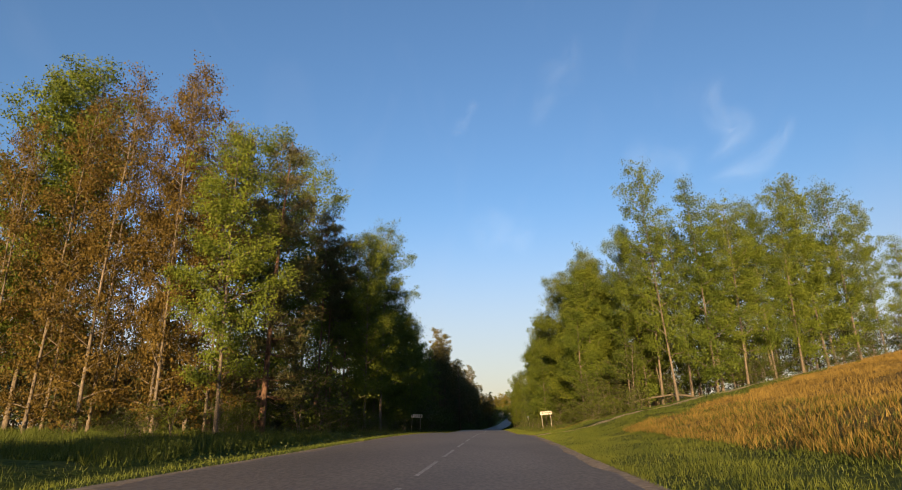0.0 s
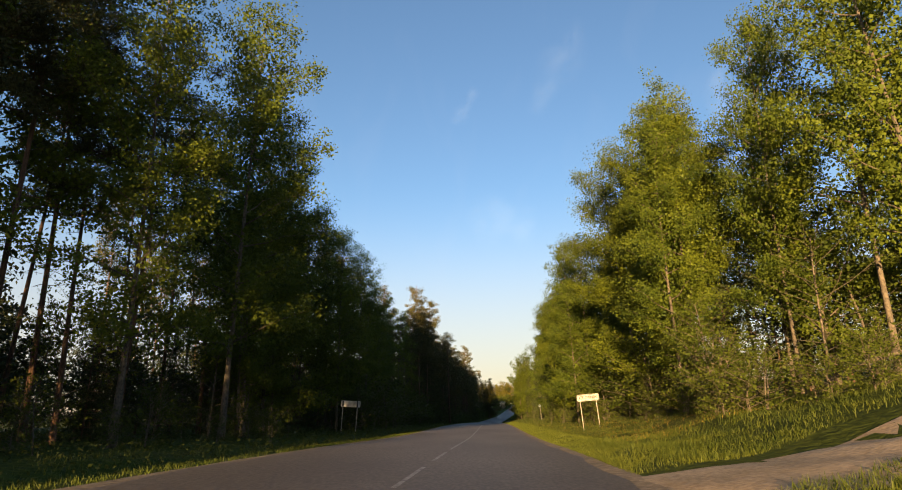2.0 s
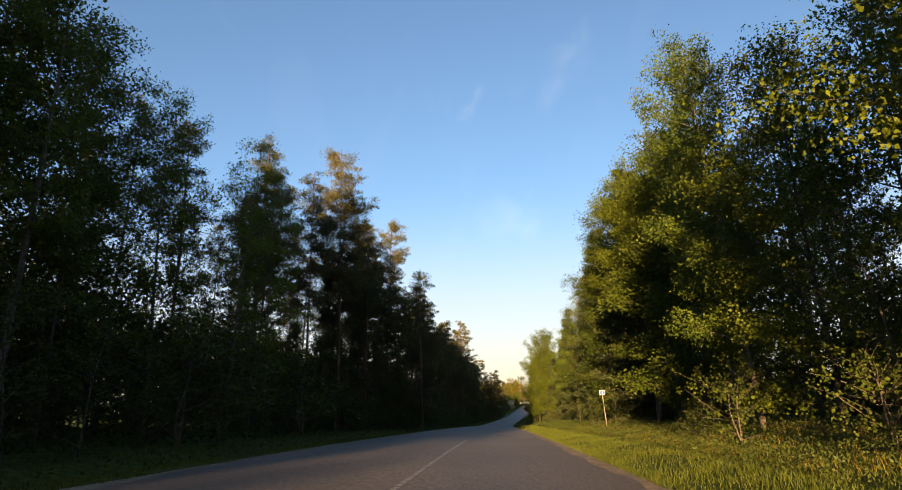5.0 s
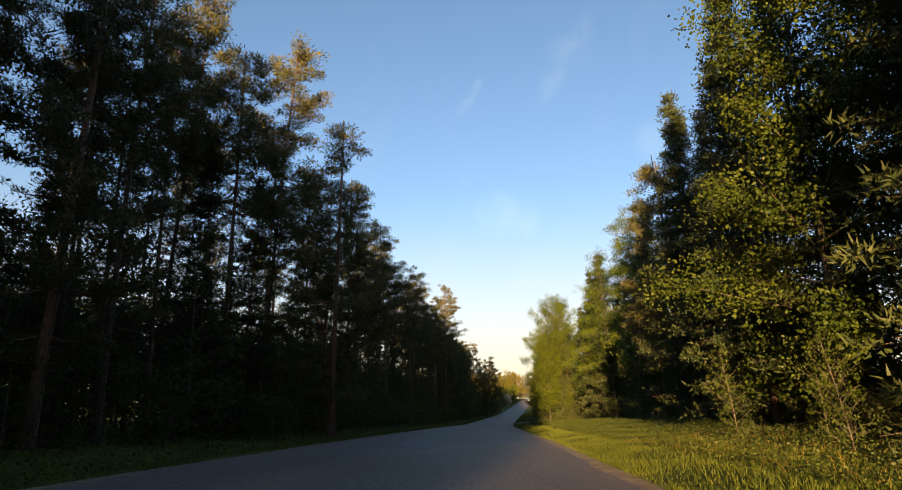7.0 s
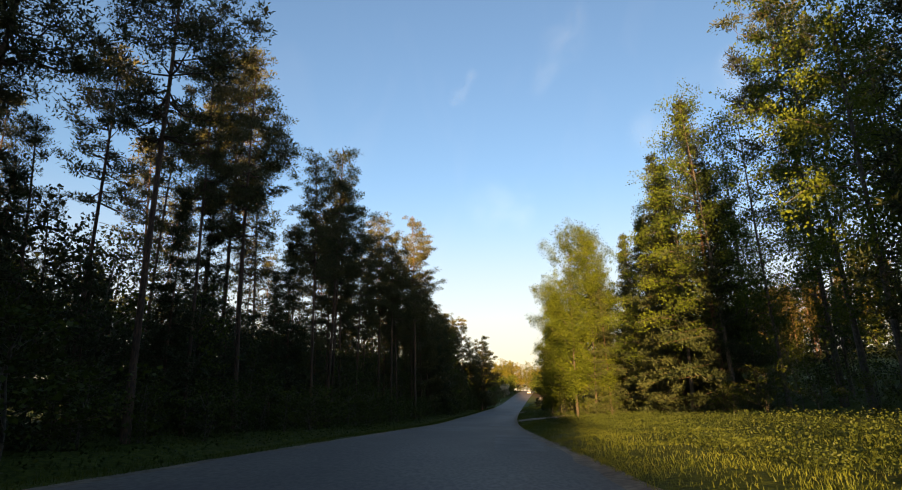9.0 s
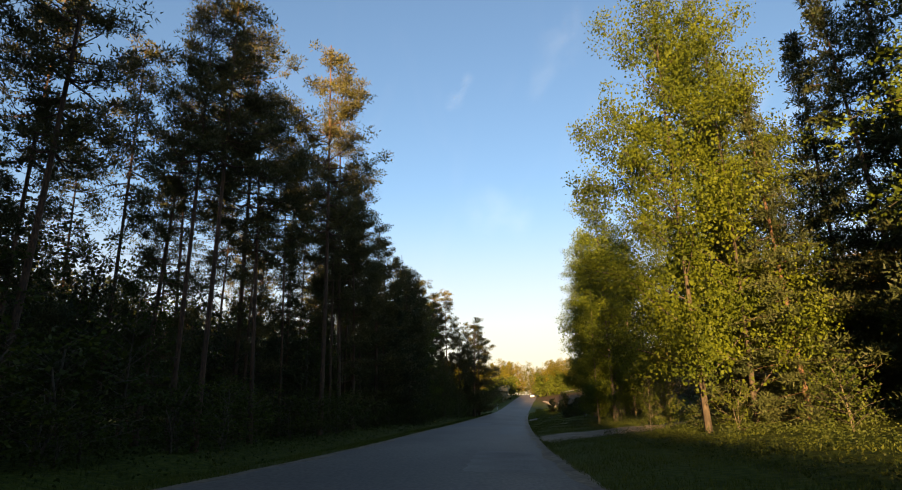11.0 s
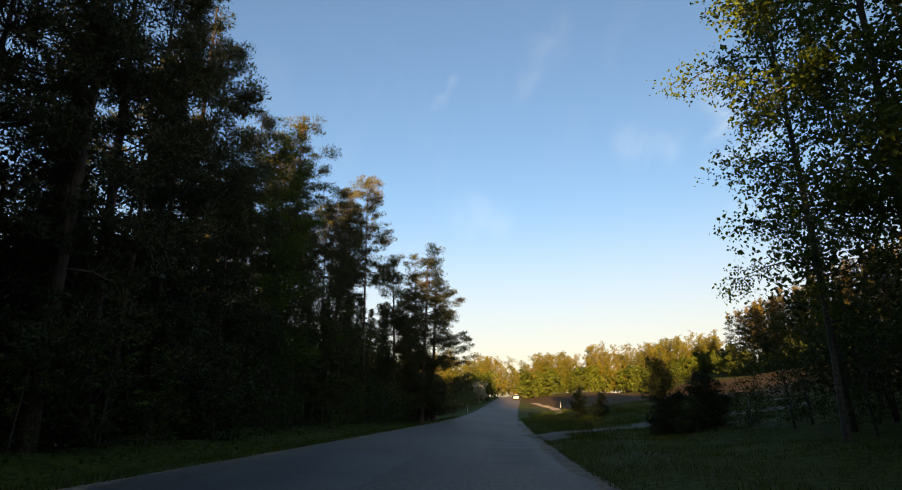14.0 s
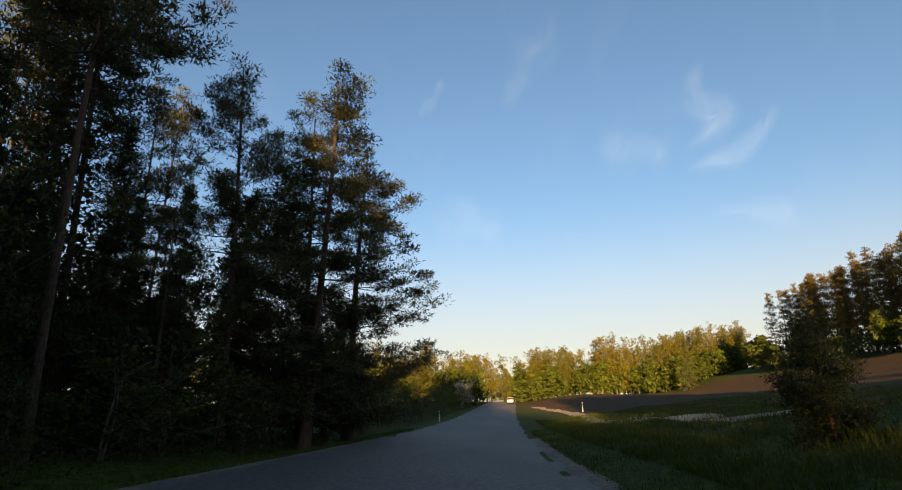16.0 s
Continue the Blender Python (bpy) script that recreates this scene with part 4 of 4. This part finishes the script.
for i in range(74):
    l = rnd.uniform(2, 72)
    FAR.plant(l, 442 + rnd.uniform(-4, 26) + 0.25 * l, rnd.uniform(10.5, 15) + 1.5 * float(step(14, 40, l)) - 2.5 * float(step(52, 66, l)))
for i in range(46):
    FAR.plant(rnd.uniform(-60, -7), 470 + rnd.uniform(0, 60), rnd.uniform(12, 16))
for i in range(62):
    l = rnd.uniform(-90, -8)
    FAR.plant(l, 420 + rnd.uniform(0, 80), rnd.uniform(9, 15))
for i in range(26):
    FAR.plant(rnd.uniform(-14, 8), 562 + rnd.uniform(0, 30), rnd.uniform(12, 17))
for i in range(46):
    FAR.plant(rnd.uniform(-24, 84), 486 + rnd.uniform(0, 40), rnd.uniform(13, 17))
for i in range(44):
    DISTANT_BUSH.plant(rnd.uniform(2, 80), 462 + rnd.uniform(0, 16), rnd.uniform(5, 8), 1.4)
row(322, 402, 3.0, lambda y: -8.8, [(YOUNG, 1), (BUSH, 2)], 1.6, 3.6, 0.7)
row(322, 420, 5.0, lambda y: -10.5, [(YOUNG, 1), (BUSH, 2)], 1.5, 4.5, 1.2)
for kind, x, y, tall, spread in [(PINE_FULL, 13.2, 181.5, 22.5, 1.0), (PINE_FULL, 12.2, 176.5, 20.5, 0.9), (BIRCH, 11.8, 190, 21.5, 0.9), (SPRUCE_TALL, 13.0, 187, 20.5, 1.0), (BIRCH, 7.9, 271.2, 13, 0.95),
                                 (BIRCH, 15.6, 257.5, 20.5, 0.75), (YOUNG_PINE, 7.4, 281.8, 3.1, 0.8), (YOUNG_PINE, 8.3, 281.0, 2.2, 1.1), (YOUNG_PINE, 9.3, 281.4, 2.0, 1.1),
                                 (YOUNG, 10.4, 280.6, 2.6, 1.1), (YOUNG, 11.4, 279.4, 2.9, 1.1), (BUSH, 9.6, 279.4, 1.5, 1.3), (BUSH, 8.0, 280.0, 1.2, 1.3), (BUSH, 4.6, 284.0, 0.7, 1.0)]:
    plant_at(kind, x, y, tall, spread)

# ---- road marking and side tracks ----
def strip(name, mat, points, width, lift, label, category, ramp_in=1.0):
    """A ribbon of worn ground along points of (l, y), laid on the terrain."""
    p = np.array(points, float)
    t = np.linspace(0, 1, 10 * len(p))
    i = np.linspace(0, 1, len(p))
    l, y = np.interp(t, i, p[:, 0]), np.interp(t, i, p[:, 1])
    for _ in range(6):
        l[1:-1], y[1:-1] = (l[:-2] + 2 * l[1:-1] + l[2:]) / 4, (y[:-2] + 2 * y[1:-1] + y[2:]) / 4
    dl, dy = np.gradient(l), np.gradient(y)
    n = np.hypot(dl, dy)
    verts, faces, across = [], [], np.array([-0.5, -0.40, -0.15, 0.15, 0.40, 0.5])
    for k in range(len(l)):
        w = (width(t[k]) if callable(width) else width) * (1 + 0.10 * math.sin(k * 1.7))
        for a in across:
            ll, yy = l[k] - dy[k] / n[k] * a * w, y[k] + dl[k] / n[k] * a * w
            verts.append(at(ll, yy) + Vector((0, 0, lift + 0.03 - 0.11 * max(0.0, abs(a) - 0.2) - 0.22 * max(0.0, 1 - t[k] / 0.05) * ramp_in)))
    for k in range(len(l) - 1):
        faces += [(k * 6 + a, k * 6 + a + 1, k * 6 + a + 7, k * 6 + a + 6) for a in range(5)]
    ob = mesh_object(name, verts, faces, mat, smooth_shade=True)
    return tagged(ob, label, category, kind="structure")


strip("track_1", GRAVEL, [(1.6, 48), (8, 50.5), (15, 54), (24, 58), (38, 65), (60, 77)], lambda t: 5.2 - 2.4 * min(1, t * 5), 0.01, "sandy farm track leaving the road", "track")
strip("track_2", SHOULDER, [(0.8, 240), (8, 241), (16, 242), (30, 245)], lambda t: 8.5 - 4.5 * min(1, t * 3), 0.01, "sandy forest track leaving the road", "track")
strip("track_3", GRIT, [(0.8, 287), (5, 288), (10, 289.2), (17, 291)], lambda t: 8.0 - 6.2 * min(1, t * 1.8), 0.02, "gravel side road along the field", "track")
strip("track_4", GRAVEL, [(4.6, 396), (5.8, 382), (7.5, 356), (6.7, 332), (6.4, 318), (7.4, 308), (12, 303), (24, 301)], 1.1, 0.02, "narrow pale path along the ploughed field", "track", 0)
strip("shoulder_1", SHOULDER, [(float(road_r(y)) + 0.15, y) for y in range(-20, 330, 10)], 0.9, -0.012, "sandy gravel shoulder", "shoulder", 0)
strip("shoulder_2", SHOULDER, [(float(road_l(y)) - 0.15, y) for y in range(-20, 330, 10)], 0.9, -0.012, "sandy gravel shoulder", "shoulder", 0)


def dash(y, long):
    ys = np.linspace(y, y + long, 5)
    verts = []
    for k, v in enumerate(ys):
        for side in (-0.05, 0.05):
            p = at(ROAD_C + side * rnd.uniform(0.8, 1.1), v)
            verts.append(p + Vector((0, 0, 0.036)))
    ob = mesh_object("road_marking", verts, [(2 * k, 2 * k + 1, 2 * k + 3, 2 * k + 2) for k in range(4)], PAINT)
    return tagged(ob, "worn white centre line painted on the asphalt", "road marking", "centre line", "structure")


for y in np.arange(6, 62, 6.0):
    dash(y, 4.0)
for y in np.arange(62, 122, 4.6):
    dash(y, 4.4)

PATCH = noisy("newer_asphalt_with_shine", (0.062, 0.057, 0.053), (0.128, 0.119, 0.110), 18.0, 0.8, bump=0.4, coarse=0.5)
PATCH_DARK = noisy("tarred_asphalt", (0.030, 0.028, 0.027), (0.062, 0.058, 0.055), 18.0, 0.65, bump=0.4, coarse=0.5)
for l, y, w, long, mat, tone in [(0.9, 132, 2.4, 9, PATCH, "pale"), (0.6, 158, 2.2, 6, PATCH_DARK, "dark"), (-3.6, 150, 2.6, 14, PATCH_DARK, "dark"), (0.7, 188, 1.6, 12, PATCH, "pale"),
                                 (0.1, 222, 2.0, 9, PATCH, "pale"), (-3.2, 205, 2.8, 10, PATCH, "pale"), (0.3, 246, 1.8, 16, PATCH_DARK, "dark"), (0.4, 272, 1.4, 14, PATCH, "pale"), (-3.4, 262, 2.6, 12, PATCH_DARK, "dark")]:
    ls = np.linspace(l - w / 2, l + w / 2, 5)
    tagged(sheet("asphalt_patch", lambda y, ls=ls: ls + 0.05 * math.sin(y * 4), np.arange(y, y + long, 0.5), mat, 0.036), tone + " patch of repaired asphalt in the lane", "road patch", "road patches", "structure")

# ---- signs and posts ----
def bar(bm, a, b, r, sides=8):
    v, f = tube([a, (np.array(a) + np.array(b)) / 2, b], (r, r, r), sides)
    vs = [bm.verts.new(p) for p in v]
    for q in f:
        bm.faces.new([vs[i] for i in q])
    bm.faces.new(vs[:sides][::-1])
    bm.faces.new(vs[-sides:])
    return bm


def slab(bm, centre, size, round_off=0.0):
    m = bmesh.ops.create_cube(bm, size=1.0, matrix=Matrix.Translation(centre) @ Matrix.Diagonal((*size, 1)))
    if round_off:
        bmesh.ops.bevel(bm, geom=list({e for v in m["verts"] for e in v.link_edges if abs(e.verts[0].co.y - e.verts[1].co.y) > 1e-4}), offset=round_off, segments=3, affect="EDGES")
    return bm


def letters(text, size, mat, parent, place, label=""):
    """Words as a mesh, from the built-in font."""
    cu = bpy.data.curves.new("lettering", "FONT")
    cu.body, cu.size, cu.align_x, cu.align_y, cu.extrude, cu.resolution_u, cu.bevel_depth = text, size, "CENTER", "CENTER", 0.001, 3, 0.007
    cu.bevel_resolution = 0
    tmp = bpy.data.objects.new("lettering", cu)
    me = bpy.data.meshes.new_from_object(tmp)
    bpy.data.objects.remove(tmp)
    me.materials.append(mat)
    ob = new("lettering", me)
    ob.parent = parent
    ob.matrix_basis = place
    if label:
        ob["label"] = label
    return ob


STEEL = noisy("galvanised_steel", (0.18, 0.175, 0.16), (0.32, 0.31, 0.28), 18.0, 0.6, 0.3, coarse=3.0)
WHITE = noisy("white_sign_film", (0.36, 0.355, 0.34), (0.46, 0.455, 0.43), 9.0, 0.45, coarse=2.0)
GREY_BACK = noisy("bare_sign_back", (0.50, 0.47, 0.41), (0.66, 0.62, 0.55), 7.0, 0.5, 0.2, coarse=2.0)
BLACK = noisy("black_film", (0.02, 0.02, 0.02), (0.04, 0.04, 0.04), 20.0, 0.5)
BLUE = noisy("blue_film", (0.008, 0.06, 0.20), (0.012, 0.085, 0.26), 12.0, 0.4)


def place_sign(x, y, turn, rise, front, label, text=""):
    """A settlement sign: a rounded plate with a black border on two steel posts."""
    sign = new("settlement_sign")
    wide, tall, top = (1.85, 0.47, rise) if front > 0 else (1.85, 0.47, rise)
    spot = at(x - float(smooth(y, LX)), y)
    sign.matrix_basis = pose(spot.x, spot.y, spot.z - 0.05, 0, -3.5 if front > 0 else 4, turn)
    for side in (-0.37 * wide, 0.37 * wide):
        part("post", bar(bmesh.new(), (side, 0, -0.6), (side, 0, top - 0.04), 0.032), STEEL, sign)
    part("plate", slab(bmesh.new(), (0, -0.045 * front, top - tall / 2), (wide, 0.02, tall), 0.05), WHITE if front > 0 else GREY_BACK, sign)
    if front > 0:
        rim = bmesh.new()
        for z in (tall / 2 - 0.04, -tall / 2 + 0.04):
            slab(rim, (0, -0.057, top - tall / 2 + z), (wide - 0.08, 0.006, 0.03))
        for xx in (wide / 2 - 0.05, -wide / 2 + 0.05):
            slab(rim, (xx, -0.057, top - tall / 2), (0.03, 0.006, tall - 0.08))
        part("border", rim, BLACK, sign, "thin black border")
        letters(text, 0.33, BLACK, sign, pose(0, -0.0585, top - tall / 2, 90, 0, 0) @ Matrix.Diagonal((0.96, 1, 1, 1)), "black capital letters")
    else:
        for side in (-0.68, 0.68):
            part("bracket", slab(bmesh.new(), (side, -0.01, top - tall / 2), (0.10, 0.05, tall - 0.03)), BLACK, sign, "dark mounting rail")
    return tagged(sign, label, "road sign", "settlement signs")


place_sign(6.5, 82.3, 25, 2.55, 1, "white settlement sign with black letters on two steel posts", "KR\u016aMINIAI")
place_sign(-11.7, 83.9, -22, 2.5, -1, "back of a grey metal settlement sign on two posts")
km = new("kilometre_sign")
spot = at(8.2, 142)
km.matrix_basis = pose(spot.x, spot.y, spot.z - 0.05, 0, -3, 8)
part("post", bar(bmesh.new(), (0, 0, -0.5), (0, 0, 2.62), 0.028), STEEL, km)
part("plate", slab(bmesh.new(), (0, -0.04, 2.66), (0.44, 0.015, 0.36), 0.03), WHITE, km)
part("panel", slab(bmesh.new(), (0, -0.05, 2.66), (0.39, 0.006, 0.31), 0.025), BLUE, km, "blue panel")
letters("1", 0.26, WHITE, km, pose(0, -0.056, 2.66, 90, 0, 0), "white numeral")
tagged(km, "small blue kilometre sign on a slim steel post", "road sign")


def guide_post(l, y):
    """A white plastic guide post with a black band and a reflector."""
    g = new("guide_post")
    p = at(l, y)
    g.matrix_basis = pose(p.x, p.y, p.z - 0.05)
    body = slab(bmesh.new(), (0, 0, 0.45), (0.11, 0.07, 1.1), 0.0)
    bmesh.ops.bevel(body, geom=list(body.edges), offset=0.015, segments=2, affect="EDGES")
    part("body", body, WHITE, g)
    part("band", slab(bmesh.new(), (0, 0, 0.84), (0.116, 0.076, 0.18)), BLACK, g, "black band")
    part("reflector", slab(bmesh.new(), (0, -0.041, 0.84), (0.05, 0.008, 0.13)), STEEL, g, "reflector")
    return tagged(g, "white roadside guide post with a black band", "guide post", "guide posts")


guide_post(-5.9, 346.4)
guide_post(8.3, 353)

# ---- grass, straw and herbs ----
def in_field(l, y):
    """The dry field ends on a slant before the farm track."""
    return y < 25.5 + 0.95 * l + 1.5 * np.sin(l * 1.1)


def blades(name, label, mat, count, where, low, high, wide, seed, lean=0.35, keep=None):
    """Single blades standing on the ground, scattered over (l, y) as where() gives them."""
    g = np.random.default_rng(seed)
    l, y = where(g, count)
    if keep:
        chosen = keep(l, y)
        l, y = l[chosen], y[chosen]
    count = len(l)
    z, x = height(l, y), smooth(y, LX) + l
    base = np.stack([x, y, z - 0.02], -1)
    a = g.uniform(0, 6.28, count)
    side = np.stack([np.cos(a), np.sin(a), 0 * a], -1) * (g.uniform(0.6, 1.4, count) * wide / 2)[:, None]
    tall = g.uniform(low, high, count) * g.uniform(0.6, 1.1, count)
    tip = base + np.stack([g.normal(0, lean, count) * tall, g.normal(0, lean, count) * tall, tall], -1)
    verts = np.stack([base - side, base + side, tip], 1).reshape(-1, 3)
    me = mesh_of(name, verts, np.arange(3 * count).reshape(-1, 3), mat)
    return tagged(new(name, me), label, "grass", kind="stuff")


def patchy(g, n, l0, l1, y0, y1, power=1.0):
    """Spots between two lines, thicker towards the road and in patches."""
    l, y = l0 + (l1 - l0) * g.random(4 * n) ** power, g.uniform(y0, y1, 4 * n)
    keep = g.random(4 * n) < 0.35 + 0.65 * (np.sin(l * 1.3 + y * 0.37) * np.sin(y * 0.71 - l) > -0.2)
    off = ~((np.abs(y - 48 - 0.42 * l) < 2.2) & (l > 2) | (np.abs(y - 240.5) < 2.4) & (l > 2) | (np.abs(y - 287.2 - 0.2 * l) < 2.0) & (l > 2))
    keep &= off & ((l > road_r(y) + 0.3) | (l < road_l(y) - 0.3))
    return l[keep][:n], y[keep][:n]


blades("verge_grass", "short green verge grass beside the road", GRASS, 270000, lambda g, n: patchy(g, n, ROAD_R + 0.35, 7.5, 6, 165, 1.3), 0.05, 0.15, 0.016, 1)
blades("verge_grass", "short green verge grass beside the road", GRASS, 150000, lambda g, n: patchy(g, n, ROAD_R - 0.6, 8.0, 165, 330, 1.3), 0.05, 0.15, 0.018, 2)
blades("verge_grass", "green verge grass below the forest edge", GRASS, 140000, lambda g, n: patchy(g, n, ROAD_L + 0.35, -11, 6, 330, 1.5), 0.05, 0.17, 0.018, 3)
blades("meadow_grass", "tall grass and weeds before the first trees", GRASS, 60000, lambda g, n: patchy(g, n, -9.5, -30, 14, 34), 0.15, 0.55, 0.03, 15)
blades("meadow_grass", "green grass along the farm track", GRASS, 70000, lambda g, n: patchy(g, n, 4, 38, 30, 66, 1.2), 0.06, 0.26, 0.022, 14, keep=lambda l, y: ~in_field(l, y))
blades("dry_grass", "dry golden grass on the sloping field", STRAW, 180000, lambda g, n: patchy(g, n, 6.6, 46, 8, 60, 1.3), 0.09, 0.34, 0.022, 5, keep=in_field)
blades("dry_grass", "dry golden grass on the sloping field", GRASS, 30000, lambda g, n: patchy(g, n, 6.2, 12, 8, 46), 0.07, 0.22, 0.022, 16)
blades("meadow_grass", "rough grass by the field's edge", GRASS, 110000, lambda g, n: patchy(g, n, 3, 24, 282, 345, 1.5), 0.08, 0.26, 0.03, 11)
blades("dry_grass", "dry brownish grass below the trees", STRAW, 16000, lambda g, n: patchy(g, n, 5.2, 11, 62, 160), 0.08, 0.30, 0.012, 6)


def herbs(name, label, mat, count, where, top, leaf, seed):
    g = np.random.default_rng(seed)
    l, y = where(g, count)
    c = np.stack([smooth(y, LX) + l, y, height(l, y) + g.uniform(0.03, top, count) ** 1.2], -1)
    me = mesh_of(name, *leaves(g, c, leaf, leaf * 0.7), mat)
    return tagged(new(name, me), label, "undergrowth", kind="stuff")


herbs("low_herbs", "low leafy herbs and nettles beside the wood", HERB, 120000, lambda g, n: patchy(g, n, 4.8, 11, 66, 258), 0.4, 0.055, 8)
herbs("low_herbs", "low shady herbs under the forest edge", HERB, 40000, lambda g, n: patchy(g, n, -8.0, -15, 16, 320), 0.45, 0.09, 9)


# ---- fallen trunk, parked car, far house ----
log = new("fallen_trunk")
a, b = at(13.0, 61.0), at(21.0, 65.0)
v, f = tube([a + Vector((0, 0, 0.9)), a.lerp(b, 0.35) + Vector((0, 0, 0.95)), a.lerp(b, 0.7) + Vector((0, 0, 0.8)), b + Vector((0, 0, 0.15))], (0.07, 0.09, 0.10, 0.12), 8)
mesh_object("stem", v, f, BARK_PALE, log, smooth_shade=True)
for t, r in ((0.15, 0.7), (0.4, 0.9), (0.65, 0.6)):
    p = a.lerp(b, t) + Vector((0, 0, 0.85))
    v, f = tube([p, p + Vector((0.2, -0.3, 0.5 * r)), p + Vector((0.3, -0.7, 0.7 * r))], (0.03, 0.02, 0.008), 5)
    mesh_object("branch", v, f, BARK_PALE, log)
tagged(log, "pale fallen tree trunk lying across the forest edge", "fallen tree")

PAINT_DARK = noisy("dark_car_paint", (0.02, 0.022, 0.026), (0.035, 0.037, 0.04), 30.0, 0.25)
PAINT_WHITE = noisy("white_car_paint", (0.72, 0.72, 0.70), (0.8, 0.8, 0.78), 30.0, 0.3)
RUBBER = noisy("tyre_rubber", (0.02, 0.02, 0.02), (0.035, 0.035, 0.035), 20.0, 0.9)
WINDOW, _, _, wb = material("window_glass", 0.08)
wb.inputs["Base Color"].default_value, wb.inputs["Specular IOR Level"].default_value = (0.03, 0.035, 0.04, 1), 0.6


def loft(bm, sections):
    """A closed body through rings of (y, half width, low z, high z, rounding)."""
    rings = []
    for y, w, lo, hi, r in sections:
        pts = [(-w, lo), (w, lo), (w, hi - r), (w - r, hi), (-w + r, hi), (-w, hi - r)]
        rings.append([bm.verts.new((x, y, z)) for x, z in pts])
    for p, q in zip(rings, rings[1:]):
        for k in range(6):
            bm.faces.new((p[k], p[(k + 1) % 6], q[(k + 1) % 6], q[k]))
    bm.faces.new(rings[0][::-1])
    bm.faces.new(rings[-1])
    return bm


car = new("car")
p = at(0.3, 428)
car.matrix_basis = pose(p.x, p.y, p.z + 0.02, 2.5, 0, -8)
part("body", loft(bmesh.new(), [(-2.1, 0.70, 0.35, 0.68, 0.08), (-1.9, 0.84, 0.25, 0.82, 0.1), (-0.9, 0.88, 0.22, 0.95, 0.1), (1.2, 0.88, 0.22, 0.98, 0.1), (2.0, 0.84, 0.28, 0.95, 0.1), (2.15, 0.74, 0.38, 0.8, 0.08)]), PAINT_DARK, car)
part("bonnet", loft(bmesh.new(), [(-2.0, 0.68, 0.74, 0.83, 0.03), (-0.95, 0.76, 0.9, 0.985, 0.03)]), PAINT_WHITE, car, "white bonnet")
part("cabin", loft(bmesh.new(), [(-0.9, 0.78, 0.94, 1.0, 0.04), (-0.2, 0.68, 0.94, 1.42, 0.12), (1.1, 0.68, 0.94, 1.44, 0.12), (1.9, 0.74, 0.92, 1.0, 0.04)]), WINDOW, car, "dark glass cabin")
part("roof", loft(bmesh.new(), [(-0.15, 0.6, 1.4, 1.46, 0.03), (1.05, 0.6, 1.42, 1.48, 0.03)]), PAINT_DARK, car)
for x in (-0.8, 0.8):
    part("headlight", slab(bmesh.new(), (x * 0.72, -2.08, 0.66), (0.28, 0.1, 0.13)), WHITE, car, "clear headlight")
    for y in (-1.3, 1.35):
        wheel = part("wheel", bar(bmesh.new(), (x * 0.9, y, 0.31), (x * 1.12, y, 0.31), 0.31, 16), RUBBER, car)
        part("rim", bar(bmesh.new(), (x * 1.1, y, 0.31), (x * 1.13, y, 0.31), 0.19, 12), STEEL, wheel)
tagged(car, "dark car with a pale bonnet parked at the roadside", "car")

ROOFING = noisy("grey_roofing", (0.20, 0.20, 0.20), (0.34, 0.33, 0.32), 6.0, 0.7, coarse=1.0, bump=0.3)
WALL_PLASTER = noisy("pale_wall_plaster", (0.55, 0.53, 0.49), (0.70, 0.68, 0.63), 5.0, 0.85, coarse=0.6)
WOOD = noisy("dark_board_wall", (0.10, 0.075, 0.05), (0.2, 0.15, 0.10), 7.0, 0.8, coarse=0.8, stretch=(6, 6, 0.6))


def gable(bm, w, d, lo, hi, over=0.0):
    """A prism of a roof or gable over a box w by d."""
    pts = [(-w / 2 - over, -d / 2 - over, lo), (w / 2 + over, -d / 2 - over, lo), (w / 2 + over, d / 2 + over, lo), (-w / 2 - over, d / 2 + over, lo), (0, -d / 2 - over, hi), (0, d / 2 + over, hi)]
    v = [bm.verts.new(p) for p in pts]
    for q in ((0, 1, 4), (2, 3, 5), (1, 2, 5, 4), (3, 0, 4, 5), (3, 2, 1, 0)):
        bm.faces.new([v[i] for i in q])
    return bm


def house(l, y, turn, w, d, tall, wall, label):
    h = new("house")
    p = at(l, y)
    h.matrix_basis = pose(p.x, p.y, p.z - 0.3, 0, 0, turn)
    part("wall", gable(slab(bmesh.new(), (0, 0, tall / 2), (w, d, tall)), w, d, tall + 0.004, tall + w * 0.42), wall, h)
    part("roof", gable(bmesh.new(), w, d, tall + 0.02, tall + w * 0.42 + 0.25, 0.4), ROOFING, h, "grey roof")
    for x in (-w * 0.24, w * 0.24):
        win = part("window", slab(bmesh.new(), (x, -d / 2 - 0.02, tall * 0.55), (1.2, 0.08, 1.4)), WHITE, h, "white window frame")
        part("pane", slab(bmesh.new(), (x, -d / 2 - 0.065, tall * 0.55), (0.95, 0.02, 1.15)), WINDOW, win)
    part("chimney", slab(bmesh.new(), (w * 0.15, 0, tall + w * 0.42), (0.6, 0.6, 1.4)), WOOD, h)
    return tagged(h, label, "house", "far houses")


house(86, 545, 20, 8, 10, 3.0, WALL_PLASTER, "small pale plastered house with a grey roof")
house(74, 548, 12, 9, 12, 2.6, WOOD, "low dark wooden farm building with a grey roof")
